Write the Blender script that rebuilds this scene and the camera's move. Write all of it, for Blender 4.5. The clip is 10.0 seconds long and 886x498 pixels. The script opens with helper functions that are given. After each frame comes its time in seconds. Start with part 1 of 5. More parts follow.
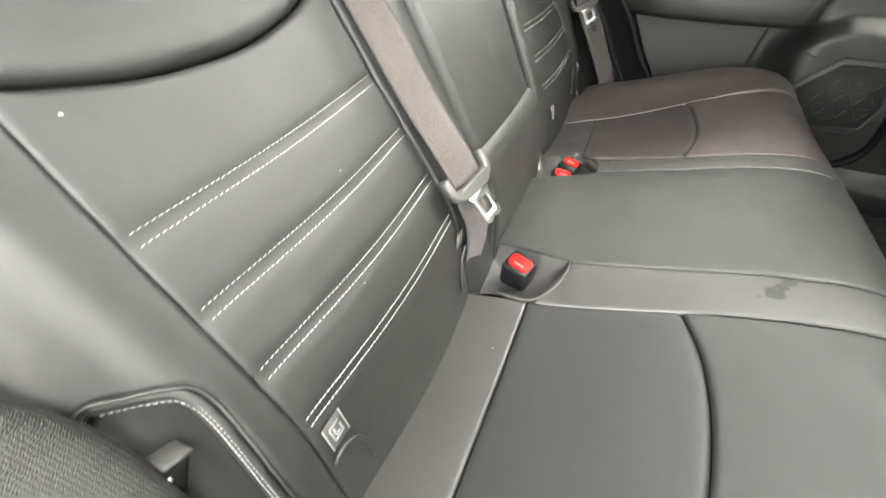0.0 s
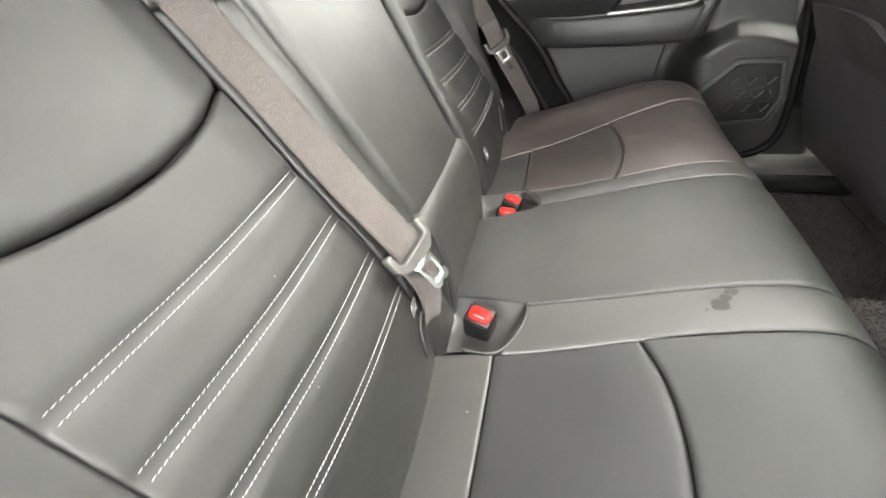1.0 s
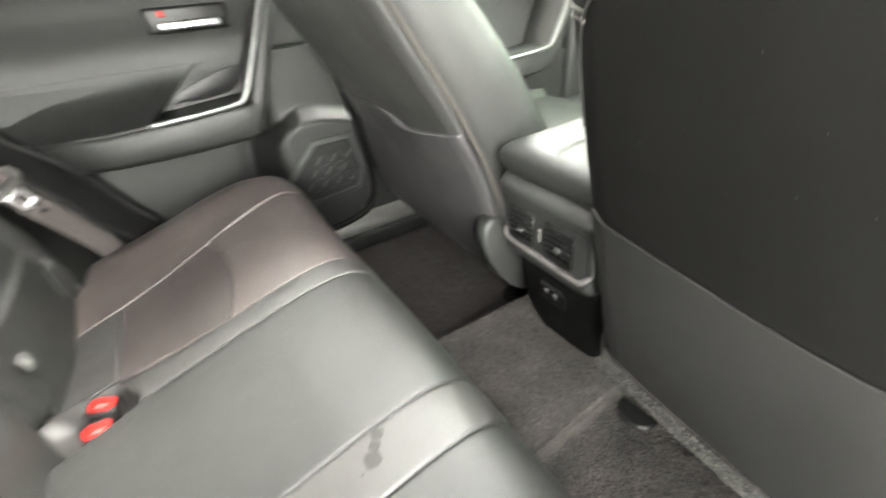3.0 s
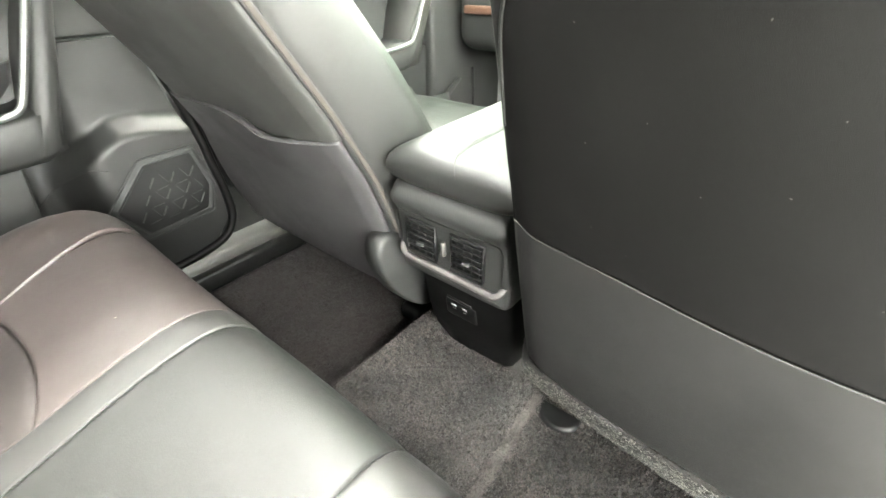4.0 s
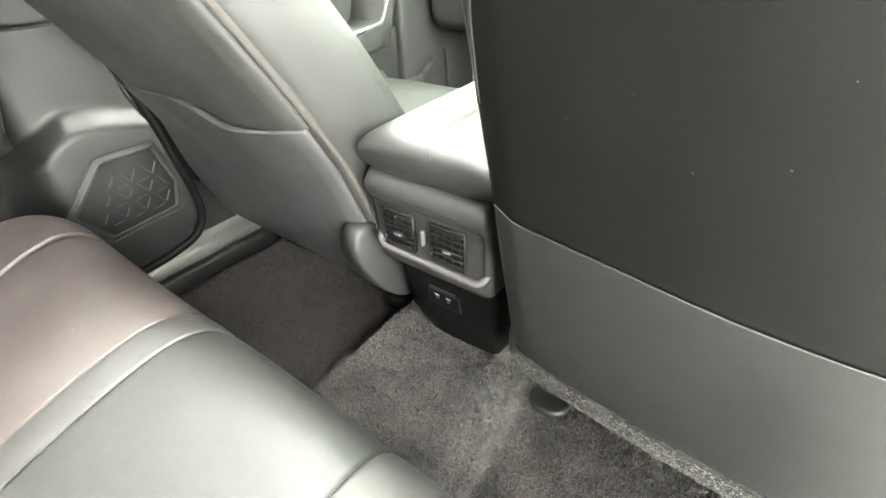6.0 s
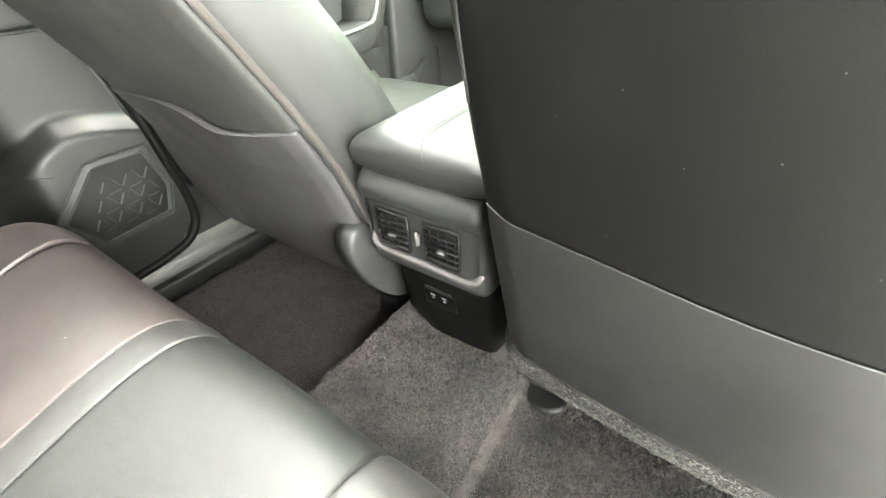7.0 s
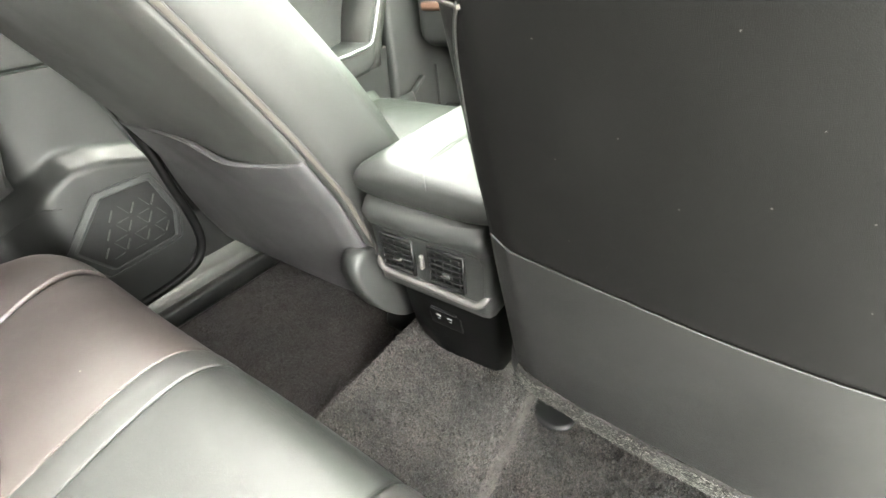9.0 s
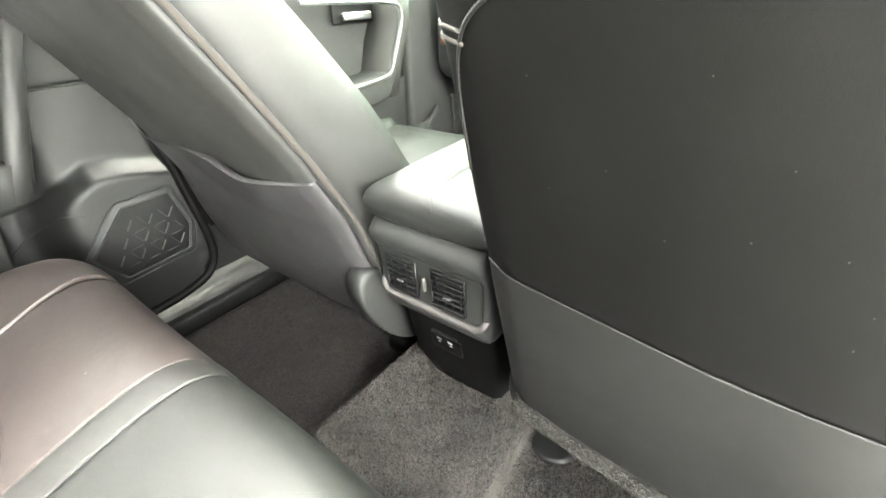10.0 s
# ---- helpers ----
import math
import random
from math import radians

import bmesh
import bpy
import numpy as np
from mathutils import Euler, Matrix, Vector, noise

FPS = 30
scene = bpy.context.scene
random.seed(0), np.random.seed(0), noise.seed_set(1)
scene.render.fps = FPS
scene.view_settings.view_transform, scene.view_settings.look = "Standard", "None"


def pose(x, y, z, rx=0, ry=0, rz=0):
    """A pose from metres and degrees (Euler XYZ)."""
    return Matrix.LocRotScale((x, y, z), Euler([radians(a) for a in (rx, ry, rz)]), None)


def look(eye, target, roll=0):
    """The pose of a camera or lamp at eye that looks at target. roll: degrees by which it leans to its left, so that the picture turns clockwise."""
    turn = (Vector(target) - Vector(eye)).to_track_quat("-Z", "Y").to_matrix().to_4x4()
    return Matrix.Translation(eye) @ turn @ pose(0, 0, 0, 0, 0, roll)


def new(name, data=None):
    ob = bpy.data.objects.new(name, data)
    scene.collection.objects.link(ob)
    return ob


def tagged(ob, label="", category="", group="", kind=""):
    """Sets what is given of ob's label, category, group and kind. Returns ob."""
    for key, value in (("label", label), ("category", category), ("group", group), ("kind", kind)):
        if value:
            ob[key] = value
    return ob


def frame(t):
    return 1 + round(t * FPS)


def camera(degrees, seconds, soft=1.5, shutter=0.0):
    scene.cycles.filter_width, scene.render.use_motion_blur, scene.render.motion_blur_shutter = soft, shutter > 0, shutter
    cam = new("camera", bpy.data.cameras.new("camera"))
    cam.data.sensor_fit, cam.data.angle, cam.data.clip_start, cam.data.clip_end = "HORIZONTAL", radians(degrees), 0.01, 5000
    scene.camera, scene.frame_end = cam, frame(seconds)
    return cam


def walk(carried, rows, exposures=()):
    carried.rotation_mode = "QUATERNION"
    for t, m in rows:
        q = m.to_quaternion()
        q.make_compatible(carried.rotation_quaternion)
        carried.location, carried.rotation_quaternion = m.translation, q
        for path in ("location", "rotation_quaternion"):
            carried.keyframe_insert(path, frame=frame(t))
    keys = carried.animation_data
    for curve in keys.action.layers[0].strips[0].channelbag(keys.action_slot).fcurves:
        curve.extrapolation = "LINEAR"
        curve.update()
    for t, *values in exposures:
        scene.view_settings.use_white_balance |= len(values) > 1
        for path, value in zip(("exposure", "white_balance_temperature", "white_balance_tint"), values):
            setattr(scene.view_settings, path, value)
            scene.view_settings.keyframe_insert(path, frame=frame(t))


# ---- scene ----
cam = camera(92.0, 10.0, 1.5, 0.5)
PATH = [
    (0, (0.066, -0.589, 0.687), (-0.524, 0.812, -0.613), 0.9),
    (0.5, (0.073, -0.575, 0.706), (-0.475, 0.9, -0.528), -3.2),
    (1, (0.08, -0.556, 0.718), (-0.399, 0.978, -0.473), -6.4),
    (1.5, (0.087, -0.543, 0.73), (-0.296, 1.04, -0.431), -7.9),
    (2, (0.098, -0.547, 0.742), (-0.082, 1.092, -0.39), -8.3),
    (2.3, (0.11, -0.542, 0.737), (0.194, 1.124, -0.366), -7.0),
    (2.5, (0.149, -0.518, 0.737), (0.467, 1.122, -0.363), -6.3),
    (2.7, (0.182, -0.482, 0.734), (0.688, 1.115, -0.359), -5.7),
    (3, (0.218, -0.407, 0.751), (1.066, 1.036, -0.338), -4.3),
    (3.2, (0.214, -0.37, 0.755), (1.281, 0.929, -0.328), -1.6),
    (4.3, (0.269, -0.307, 0.718), (1.559, 0.732, -0.403), -1.0),
    (4.5, (0.272, -0.305, 0.718), (1.568, 0.717, -0.412), -1.0),
    (5, (0.274, -0.303, 0.723), (1.569, 0.704, -0.422), -1.5),
    (5.5, (0.274, -0.301, 0.717), (1.567, 0.69, -0.442), -1.9),
    (7, (0.279, -0.303, 0.714), (1.58, 0.666, -0.456), -3.2),
    (7.5, (0.281, -0.303, 0.717), (1.584, 0.669, -0.448), -3.8),
    (8, (0.28, -0.297, 0.73), (1.587, 0.679, -0.429), -4.5),
    (8.5, (0.285, -0.3, 0.732), (1.593, 0.68, -0.421), -5.0),
    (9, (0.28, -0.3, 0.736), (1.597, 0.689, -0.4), -4.9),
    (9.5, (0.279, -0.303, 0.734), (1.603, 0.711, -0.37), -4.1),
    (10, (0.276, -0.315, 0.738), (1.622, 0.748, -0.29), -2.8),
]
EXPOSURE = [(0, 5.67, 6950, 6.5), (1.0, 5.69, 6950, 6.5), (2.1, 5.85, 6950, 6.5), (3.2, 6.60, 6950, 5.5), (4.4, 7.06, 6950, 4.5), (10, 7.06, 6950, 4)]
walk(cam, [(t, look(eye, target, roll)) for t, eye, target, roll in PATH], EXPOSURE)

# ---- world, sun and exposure ----
world = bpy.data.worlds.new("world")
scene.world = world
world.use_nodes = True
wn = world.node_tree
sky = wn.nodes.new("ShaderNodeTexSky")
sky.sky_type = "NISHITA"
sky.sun_disc = False
sky.sun_elevation, sky.sun_rotation = radians(58), radians(95)
sky.air_density, sky.dust_density, sky.ozone_density = 1.0, 1.2, 0.6
haze = wn.nodes.new("ShaderNodeHueSaturation")
haze.inputs["Saturation"].default_value = 0.05
wn.links.new(sky.outputs[0], haze.inputs["Color"])
wn.links.new(haze.outputs[0], wn.nodes["Background"].inputs[0])
wn.nodes["Background"].inputs[1].default_value = 0.15
sun = new("sun", bpy.data.lights.new("sun", "SUN"))
sun.data.energy, sun.data.angle, sun.data.color = 0.35, radians(40), (1.0, 0.97, 0.92)
sun.matrix_world = look((2.2, -0.2, 3.4), (0, 0, 0))


# ---- materials ----
def material(name, base, rough=0.5, metal=0.0, grain=(), spread=0.12, large=4.0, spec=0.5, sheen=0.0, speck=None, coat=0.0, spots=(), island=0.0):
    """A surface with colour variation at two scales. grain: rows of (kind, scale, height)."""
    m = bpy.data.materials.new(name)
    m.use_nodes = True
    nt = m.node_tree
    b = nt.nodes["Principled BSDF"]
    b.inputs["Metallic"].default_value = metal
    b.inputs["Specular IOR Level"].default_value = spec
    b.inputs["Sheen Weight"].default_value = sheen
    b.inputs["Coat Weight"].default_value = coat
    at = nt.nodes.new("ShaderNodeTexCoord").outputs["Object"]

    def noise_at(scale, detail=3.0):
        n = nt.nodes.new("ShaderNodeTexNoise")
        n.inputs["Scale"].default_value, n.inputs["Detail"].default_value = scale, detail
        nt.links.new(at, n.inputs["Vector"])
        return n.outputs["Fac"]

    def ramp(fac, lo, hi, a, c):
        r = nt.nodes.new("ShaderNodeMapRange")
        for i, v in zip((1, 2, 3, 4), (lo, hi, a, c)):
            r.inputs[i].default_value = v
        nt.links.new(fac, r.inputs[0])
        return r.outputs[0]

    big, small = noise_at(large), noise_at(large * 40, 2.0)
    add = nt.nodes.new("ShaderNodeMath")
    add.operation = "MULTIPLY"
    nt.links.new(ramp(big, 0.3, 0.7, 1 - spread, 1 + spread), add.inputs[0])
    nt.links.new(ramp(small, 0.3, 0.7, 1 - spread * 0.6, 1 + spread * 0.6), add.inputs[1])
    mix = nt.nodes.new("ShaderNodeMix")
    mix.data_type, mix.blend_type = "RGBA", "MULTIPLY"
    mix.inputs["Factor"].default_value = 1.0
    mix.inputs[6].default_value = (*base, 1)
    nt.links.new(add.outputs[0], mix.inputs[7])
    colour = mix.outputs[2]
    if island:
        each = nt.nodes.new("ShaderNodeMix")
        each.data_type, each.blend_type = "RGBA", "MULTIPLY"
        each.inputs["Factor"].default_value = 1.0
        nt.links.new(colour, each.inputs[6])
        nt.links.new(ramp(nt.nodes.new("ShaderNodeNewGeometry").outputs["Random Per Island"], 0.0, 1.0, 1 - island, 1 + island), each.inputs[7])
        colour = each.outputs[2]
    if speck:
        v = nt.nodes.new("ShaderNodeTexVoronoi")
        v.inputs["Scale"].default_value = speck[0]
        nt.links.new(at, v.inputs["Vector"])
        dust = nt.nodes.new("ShaderNodeMix")
        dust.data_type = "RGBA"
        dust.inputs[7].default_value = (*speck[2], 1)
        nt.links.new(ramp(v.outputs["Distance"], speck[1] * 0.7, speck[1], 1.0, 0.0), dust.inputs[0])
        nt.links.new(colour, dust.inputs[6])
        colour = dust.outputs[2]
    mask = None
    for sx, sy, sz, size in spots:
        far = nt.nodes.new("ShaderNodeVectorMath")
        far.operation = "DISTANCE"
        far.inputs[1].default_value = (sx, sy, sz)
        nt.links.new(at, far.inputs[0])
        rough_edge = nt.nodes.new("ShaderNodeMath")
        rough_edge.operation = "MULTIPLY_ADD"
        nt.links.new(noise_at(160, 2.0), rough_edge.inputs[0])
        rough_edge.inputs[1].default_value = size * 0.9
        nt.links.new(far.outputs["Value"], rough_edge.inputs[2])
        wet = nt.nodes.new("ShaderNodeMix")
        wet.data_type, wet.blend_type = "RGBA", "MULTIPLY"
        wet.inputs[7].default_value = (0.62, 0.62, 0.62, 1)
        here = ramp(rough_edge.outputs[0], size * 1.30, size * 1.55, 1.0, 0.0)
        nt.links.new(here, wet.inputs[0])
        if mask is not None:
            both = nt.nodes.new("ShaderNodeMath")
            both.operation = "MAXIMUM"
            nt.links.new(mask, both.inputs[0])
            nt.links.new(here, both.inputs[1])
            here = both.outputs[0]
        mask = here
        nt.links.new(colour, wet.inputs[6])
        colour = wet.outputs[2]
    if mask is not None:
        nt.links.new(ramp(mask, 0.0, 1.0, spec, 0.42), b.inputs["Specular IOR Level"])
    nt.links.new(colour, b.inputs["Base Color"])
    nt.links.new(ramp(noise_at(large * 3), 0.3, 0.7, rough * 0.88, min(1.0, rough * 1.12)), b.inputs["Roughness"])
    normal = None
    for kind, scale, height in grain:
        if kind == "cells":
            t = nt.nodes.new("ShaderNodeTexVoronoi")
            t.feature = "DISTANCE_TO_EDGE"
            t.inputs["Scale"].default_value = scale
            nt.links.new(at, t.inputs["Vector"])
            h = ramp(t.outputs["Distance"], 0.0, 0.25, 0.0, 1.0)
        elif kind == "dashes":
            turn = nt.nodes.new("ShaderNodeMapping")
            turn.inputs["Rotation"].default_value = (radians(-6), 0, 0)
            nt.links.new(at, turn.inputs["Vector"])
            fit = nt.nodes.new("ShaderNodeMapping")
            fit.inputs["Scale"].default_value = (0, 460, 800)
            nt.links.new(turn.outputs[0], fit.inputs["Vector"])
            turn = fit
            t = nt.nodes.new("ShaderNodeTexVoronoi")
            t.feature = "DISTANCE_TO_EDGE"
            t.inputs["Scale"].default_value, t.inputs["Randomness"].default_value = scale, 0.35
            nt.links.new(turn.outputs[0], t.inputs["Vector"])
            h = ramp(t.outputs["Distance"], 0.0, 0.35, 0.0, 1.0)
        elif kind == "weave":
            t = nt.nodes.new("ShaderNodeTexWave")
            t.inputs["Scale"].default_value, t.inputs["Distortion"].default_value = scale, 0.6
            t.bands_direction = "DIAGONAL"
            nt.links.new(at, t.inputs["Vector"])
            h = t.outputs["Fac"]
        else:
            h = noise_at(scale, 4.0)
        bump = nt.nodes.new("ShaderNodeBump")
        bump.inputs["Strength"].default_value, bump.inputs["Distance"].default_value = 1.0, height
        nt.links.new(h, bump.inputs["Height"])
        if normal:
            nt.links.new(normal, bump.inputs["Normal"])
        normal = bump.outputs["Normal"]
    if normal:
        nt.links.new(normal, b.inputs["Normal"])
    return m


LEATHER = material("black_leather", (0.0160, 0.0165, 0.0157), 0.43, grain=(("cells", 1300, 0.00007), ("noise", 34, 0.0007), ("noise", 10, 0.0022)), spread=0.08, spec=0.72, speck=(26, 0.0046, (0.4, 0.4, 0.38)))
# Same paler sheen tone as the trim leather; the stain is its own.
LEATHER_STAINED = material("stained_trim_leather", (0.032, 0.0307, 0.0300), 0.38, grain=(("cells", 1300, 0.00007), ("noise", 34, 0.0007), ("noise", 10, 0.0022)), spread=0.08, spec=0.85, speck=(26, 0.0046, (0.4, 0.4, 0.38)), spots=((0.281, -0.140, 0.367, 0.0075), (0.267, -0.160, 0.361, 0.0095), (0.274, -0.150, 0.364, 0.006), (0.254, -0.166, 0.356, 0.002)))
# Far end's leathers: warm, paler copies holding the window light that falls there.
LEATHER_FAR_LIT = material("far_lit_brown_leather", (0.061, 0.0480, 0.0455), 0.42, spec=1.0, grain=(("cells", 1300, 0.00007), ("noise", 34, 0.0007), ("noise", 10, 0.0022)), spread=0.08, speck=(26, 0.006, (0.4, 0.4, 0.38)))
LEATHER_FAR_INSERT_LIT = material("far_lit_insert_leather", (0.039, 0.0325, 0.0310), 0.44, spec=0.6, grain=(("cells", 1600, 0.00006), ("noise", 44, 0.0004), ("noise", 10, 0.0016)), spread=0.08)
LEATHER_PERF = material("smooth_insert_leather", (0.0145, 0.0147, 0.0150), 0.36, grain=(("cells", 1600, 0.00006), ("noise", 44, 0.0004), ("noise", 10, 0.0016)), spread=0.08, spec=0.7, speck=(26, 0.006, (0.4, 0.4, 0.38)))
# Near seat back's vinyls: darker copies; shade on its upper back put into colour.
VINYL_NEAR_SHADED = material("near_back_shaded_vinyl", (0.0040, 0.0039, 0.0038), 0.52, spec=0.11, grain=(("cells", 1200, 0.00006), ("noise", 26, 0.0004)), spread=0.16, speck=(34, 0.012, (0.35, 0.35, 0.33)))
POCKET_NEAR_SHADED = material("near_pocket_shaded_vinyl", (0.0115, 0.0113, 0.0111), 0.44, spec=0.50, grain=(("cells", 1200, 0.00006), ("noise", 22, 0.0005)), spread=0.16, speck=(34, 0.012, (0.35, 0.35, 0.33)))
# Strip and band leather: paler base holds the sheen on their bulge.
LEATHER_TRIM_SHEEN = material("pale_sheen_trim_leather", (0.032, 0.0307, 0.0300), 0.38, grain=(("cells", 1300, 0.00007), ("noise", 30, 0.0009), ("noise", 10, 0.0022)), spread=0.08, spec=0.85)
# Far seat's vinyls: paler copies holding its stronger light; cover darker for shade.
POCKET_FAR_LIT = material("far_pocket_lit_vinyl", (0.040, 0.0385, 0.0402), 0.40, grain=(("cells", 1200, 0.00006), ("noise", 20, 0.0006)), spread=0.12, speck=(40, 0.010, (0.35, 0.35, 0.33)))
COVER_FAR_LIT = material("far_cover_lit_vinyl", (0.030, 0.0300, 0.0285), 0.42, grain=(("cells", 1200, 0.00006), ("noise", 20, 0.0006)), spread=0.12)
GRIP = material("light_grey_grip", (0.058, 0.056, 0.053), 0.42, grain=(("noise", 700, 0.0001),), spread=0.06)
PLASTIC = material("dark_grey_plastic", (0.034, 0.035, 0.035), 0.42, grain=(("cells", 1100, 0.00008),))
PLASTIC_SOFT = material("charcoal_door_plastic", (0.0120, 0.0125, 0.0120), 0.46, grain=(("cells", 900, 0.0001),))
PLASTIC_DOOR = material("grey_pull_plastic", (0.024, 0.0245, 0.0238), 0.46, grain=(("cells", 900, 0.0001),))
# Paler copy of the door plastic: front light and glare put into its colour.
PLASTIC_FRONT_LIT = material("front_lit_door_plastic", (0.050, 0.052, 0.050), 0.48, grain=(("cells", 900, 0.0001),))
PLASTIC_DARK = material("black_grained_plastic", (0.0078, 0.0081, 0.0078), 0.42, grain=(("cells", 1000, 0.0001),))
TEXTURED = material("woven_grain_plastic", (0.022, 0.022, 0.0205), 0.50, grain=(("dashes", 1.0, 0.0005),))
BLACK = material("black_plastic", (0.007, 0.007, 0.0075), 0.42, spec=0.3, grain=(("noise", 900, 0.0001),))
SILL_GREY = material("grey_sill_plastic", (0.062, 0.062, 0.058), 0.42, grain=(("cells", 900, 0.0001),))
GRILLE = material("speaker_mesh", (0.0085, 0.0088, 0.0088), 0.70, grain=(("cells", 420, 0.0006),), spread=0.12)
# Near-black for shade in shallow hollows, put into colour instead of depth.
HOLLOW_SHADE = material("painted_hollow_shade", (0.002, 0.002, 0.002), 0.9, spec=0.1)
RUBBER = material("black_rubber", (0.004, 0.004, 0.004), 0.45, spec=0.10, grain=(("noise", 500, 0.0002),))
SILVER = material("satin_silver_trim", (0.26, 0.265, 0.26), 0.40, 0.7, grain=(("noise", 900, 0.00004),), spread=0.05)
SATIN = material("dull_satin_trim", (0.082, 0.076, 0.074), 0.46, 0.25, spread=0.05)
CHROME = material("chrome_steel", (0.90, 0.91, 0.92), 0.30, 1.0, spread=0.04)
WEBBING = material("brown_grey_webbing", (0.045, 0.0358, 0.033), 0.66, grain=(("weave", 190, 0.0005), ("cells", 420, 0.0004)), spread=0.10, sheen=0.15)
RED = material("red_button", (0.33, 0.007, 0.005), 0.5, spec=0.15, spread=0.05)
THREAD = material("white_thread", (0.40, 0.40, 0.39), 0.7, grain=(("noise", 1500, 0.0002),))
THREAD_TAN = material("tan_piping", (0.048, 0.043, 0.037), 0.7, grain=(("noise", 900, 0.0002),))
CARPET = material("brown_grey_carpet", (0.022, 0.0182, 0.0168), 0.95, grain=(("noise", 420, 0.003), ("noise", 60, 0.004)), spread=0.6, large=11.0, sheen=0.2)
CARPET_TUFT = material("carpet_tufts", (0.034, 0.0288, 0.0262), 0.9, spread=0.75, large=11.0, sheen=0.15, island=1.3)
MAT_TUFT = material("floor_mat_tufts", (0.0205, 0.0138, 0.0124), 0.9, spread=0.3, large=9.0, sheen=0.1, island=0.25)
# Paler tufts: light caught by a carpet fold, put into colour.
CARPET_CREASE_LIT = material("lit_crease_tufts", (0.125, 0.115, 0.108), 0.95, grain=(("noise", 420, 0.004),), spread=0.3, large=20.0)
CARPET_DARK = material("dark_brown_floor_mat", (0.016, 0.0113, 0.0106), 0.95, grain=(("noise", 420, 0.003), ("noise", 70, 0.004)), spread=0.25, large=9.0, sheen=0.12)
FUZZ = material("worn_felt_edge", (0.021, 0.020, 0.0185), 0.8, spec=0.3, grain=(("noise", 300, 0.004), ("noise", 90, 0.003)), spread=0.45, large=24.0, speck=(120, 0.06, (0.22, 0.22, 0.205)))
FELT_FIBRE = material("felt_fibres", (0.062, 0.060, 0.054), 0.85, spread=0.4, large=40.0, island=1.6)
TAG = material("white_label", (0.17, 0.17, 0.165), 0.6, spread=0.05)
TAG_GREY = material("grey_label", (0.060, 0.060, 0.060), 0.6, spread=0.05)
CRUMB = material("pale_crumb", (0.6, 0.58, 0.50), 0.8)
# Unseen lining, kept dark to cut light bounced from the roof.
LINING = material("dark_roof_lining", (0.07, 0.07, 0.068), 0.9, grain=(("noise", 400, 0.001),))
SHELL = material("grey_body_lining", (0.12, 0.12, 0.12), 0.7, grain=(("noise", 200, 0.001),))
GROUND = material("pale_bounce_ground", (0.55, 0.55, 0.53), 0.85, grain=(("noise", 30, 0.004), ("noise", 300, 0.002)), large=0.6)
PRIVACY = material("dark_privacy_glass", (0.015, 0.016, 0.016), 0.08)
def glass(name, tint):
    """Thin tinted glass: clear with a faint mirror."""
    m = bpy.data.materials.new(name)
    m.use_nodes = True
    gn = m.node_tree
    clear, shine, mixed = gn.nodes.new("ShaderNodeBsdfTransparent"), gn.nodes.new("ShaderNodeBsdfGlossy"), gn.nodes.new("ShaderNodeMixShader")
    clear.inputs["Color"].default_value = (*tint, 1)
    shine.inputs["Roughness"].default_value = 0.03
    edge_on = gn.nodes.new("ShaderNodeFresnel")
    edge_on.inputs["IOR"].default_value = 1.3
    gn.links.new(edge_on.outputs[0], mixed.inputs[0])
    gn.links.new(clear.outputs[0], mixed.inputs[1])
    gn.links.new(shine.outputs[0], mixed.inputs[2])
    gn.links.new(mixed.outputs[0], gn.nodes["Material Output"].inputs["Surface"])
    return m


GLASS = glass("tinted_glass", (0.265, 0.295, 0.27))
GLASS_SIDE = glass("pale_side_glass", (0.86, 0.86, 0.85))
DASH_TAN = material("brown_dash_trim", (0.20, 0.11, 0.075), 0.55)


# ---- mesh helpers ----
def finish(name, verts, faces, mat, parent=None, label="", smooth=True):
    me = bpy.data.meshes.new(name)
    me.from_pydata([tuple(v) for v in verts], [], faces)
    bm = bmesh.new()
    bm.from_mesh(me)
    bmesh.ops.recalc_face_normals(bm, faces=bm.faces)
    bm.to_mesh(me)
    bm.free()
    me.materials.append(mat)
    if smooth:
        me.shade_smooth()
    ob = new(name, me)
    ob.parent = parent
    if label:
        tagged(ob, label)
    return ob


def part(name, bm, mat, parent=None, label="", smooth=True):
    me = bpy.data.meshes.new(name)
    bmesh.ops.recalc_face_normals(bm, faces=bm.faces)
    bm.to_mesh(me)
    bm.free()
    me.materials.append(mat)
    if smooth:
        me.shade_smooth()
    ob = new(name, me)
    ob.parent = parent
    if label:
        tagged(ob, label)
    return ob


def thing(name, label, category, group="", kind="", at=(0, 0, 0)):
    ob = new(name)
    ob.empty_display_size = 0.05
    return tagged(ob, label, category, group, kind)


def smooth_line(pts, n):
    """n points along a Catmull-Rom line through pts, evenly spaced by chord."""
    p = np.array(pts, float)
    q = np.vstack([2 * p[0] - p[1], p, 2 * p[-1] - p[-2]])
    out = []
    for i in range(1, len(q) - 2):
        for k in range(24):
            t = k / 24
            out.append(0.5 * (2 * q[i] + (q[i + 1] - q[i - 1]) * t + (2 * q[i - 1] - 5 * q[i] + 4 * q[i + 1] - q[i + 2]) * t * t
                              + (3 * q[i] - q[i - 1] - 3 * q[i + 1] + q[i + 2]) * t ** 3))
    out.append(p[-1])
    out = np.array(out)
    d = np.concatenate([[0], np.cumsum(np.linalg.norm(np.diff(out, axis=0), axis=1))])
    s = np.linspace(0, d[-1], n)
    return np.stack([np.interp(s, d, out[:, k]) for k in range(p.shape[1])], 1)


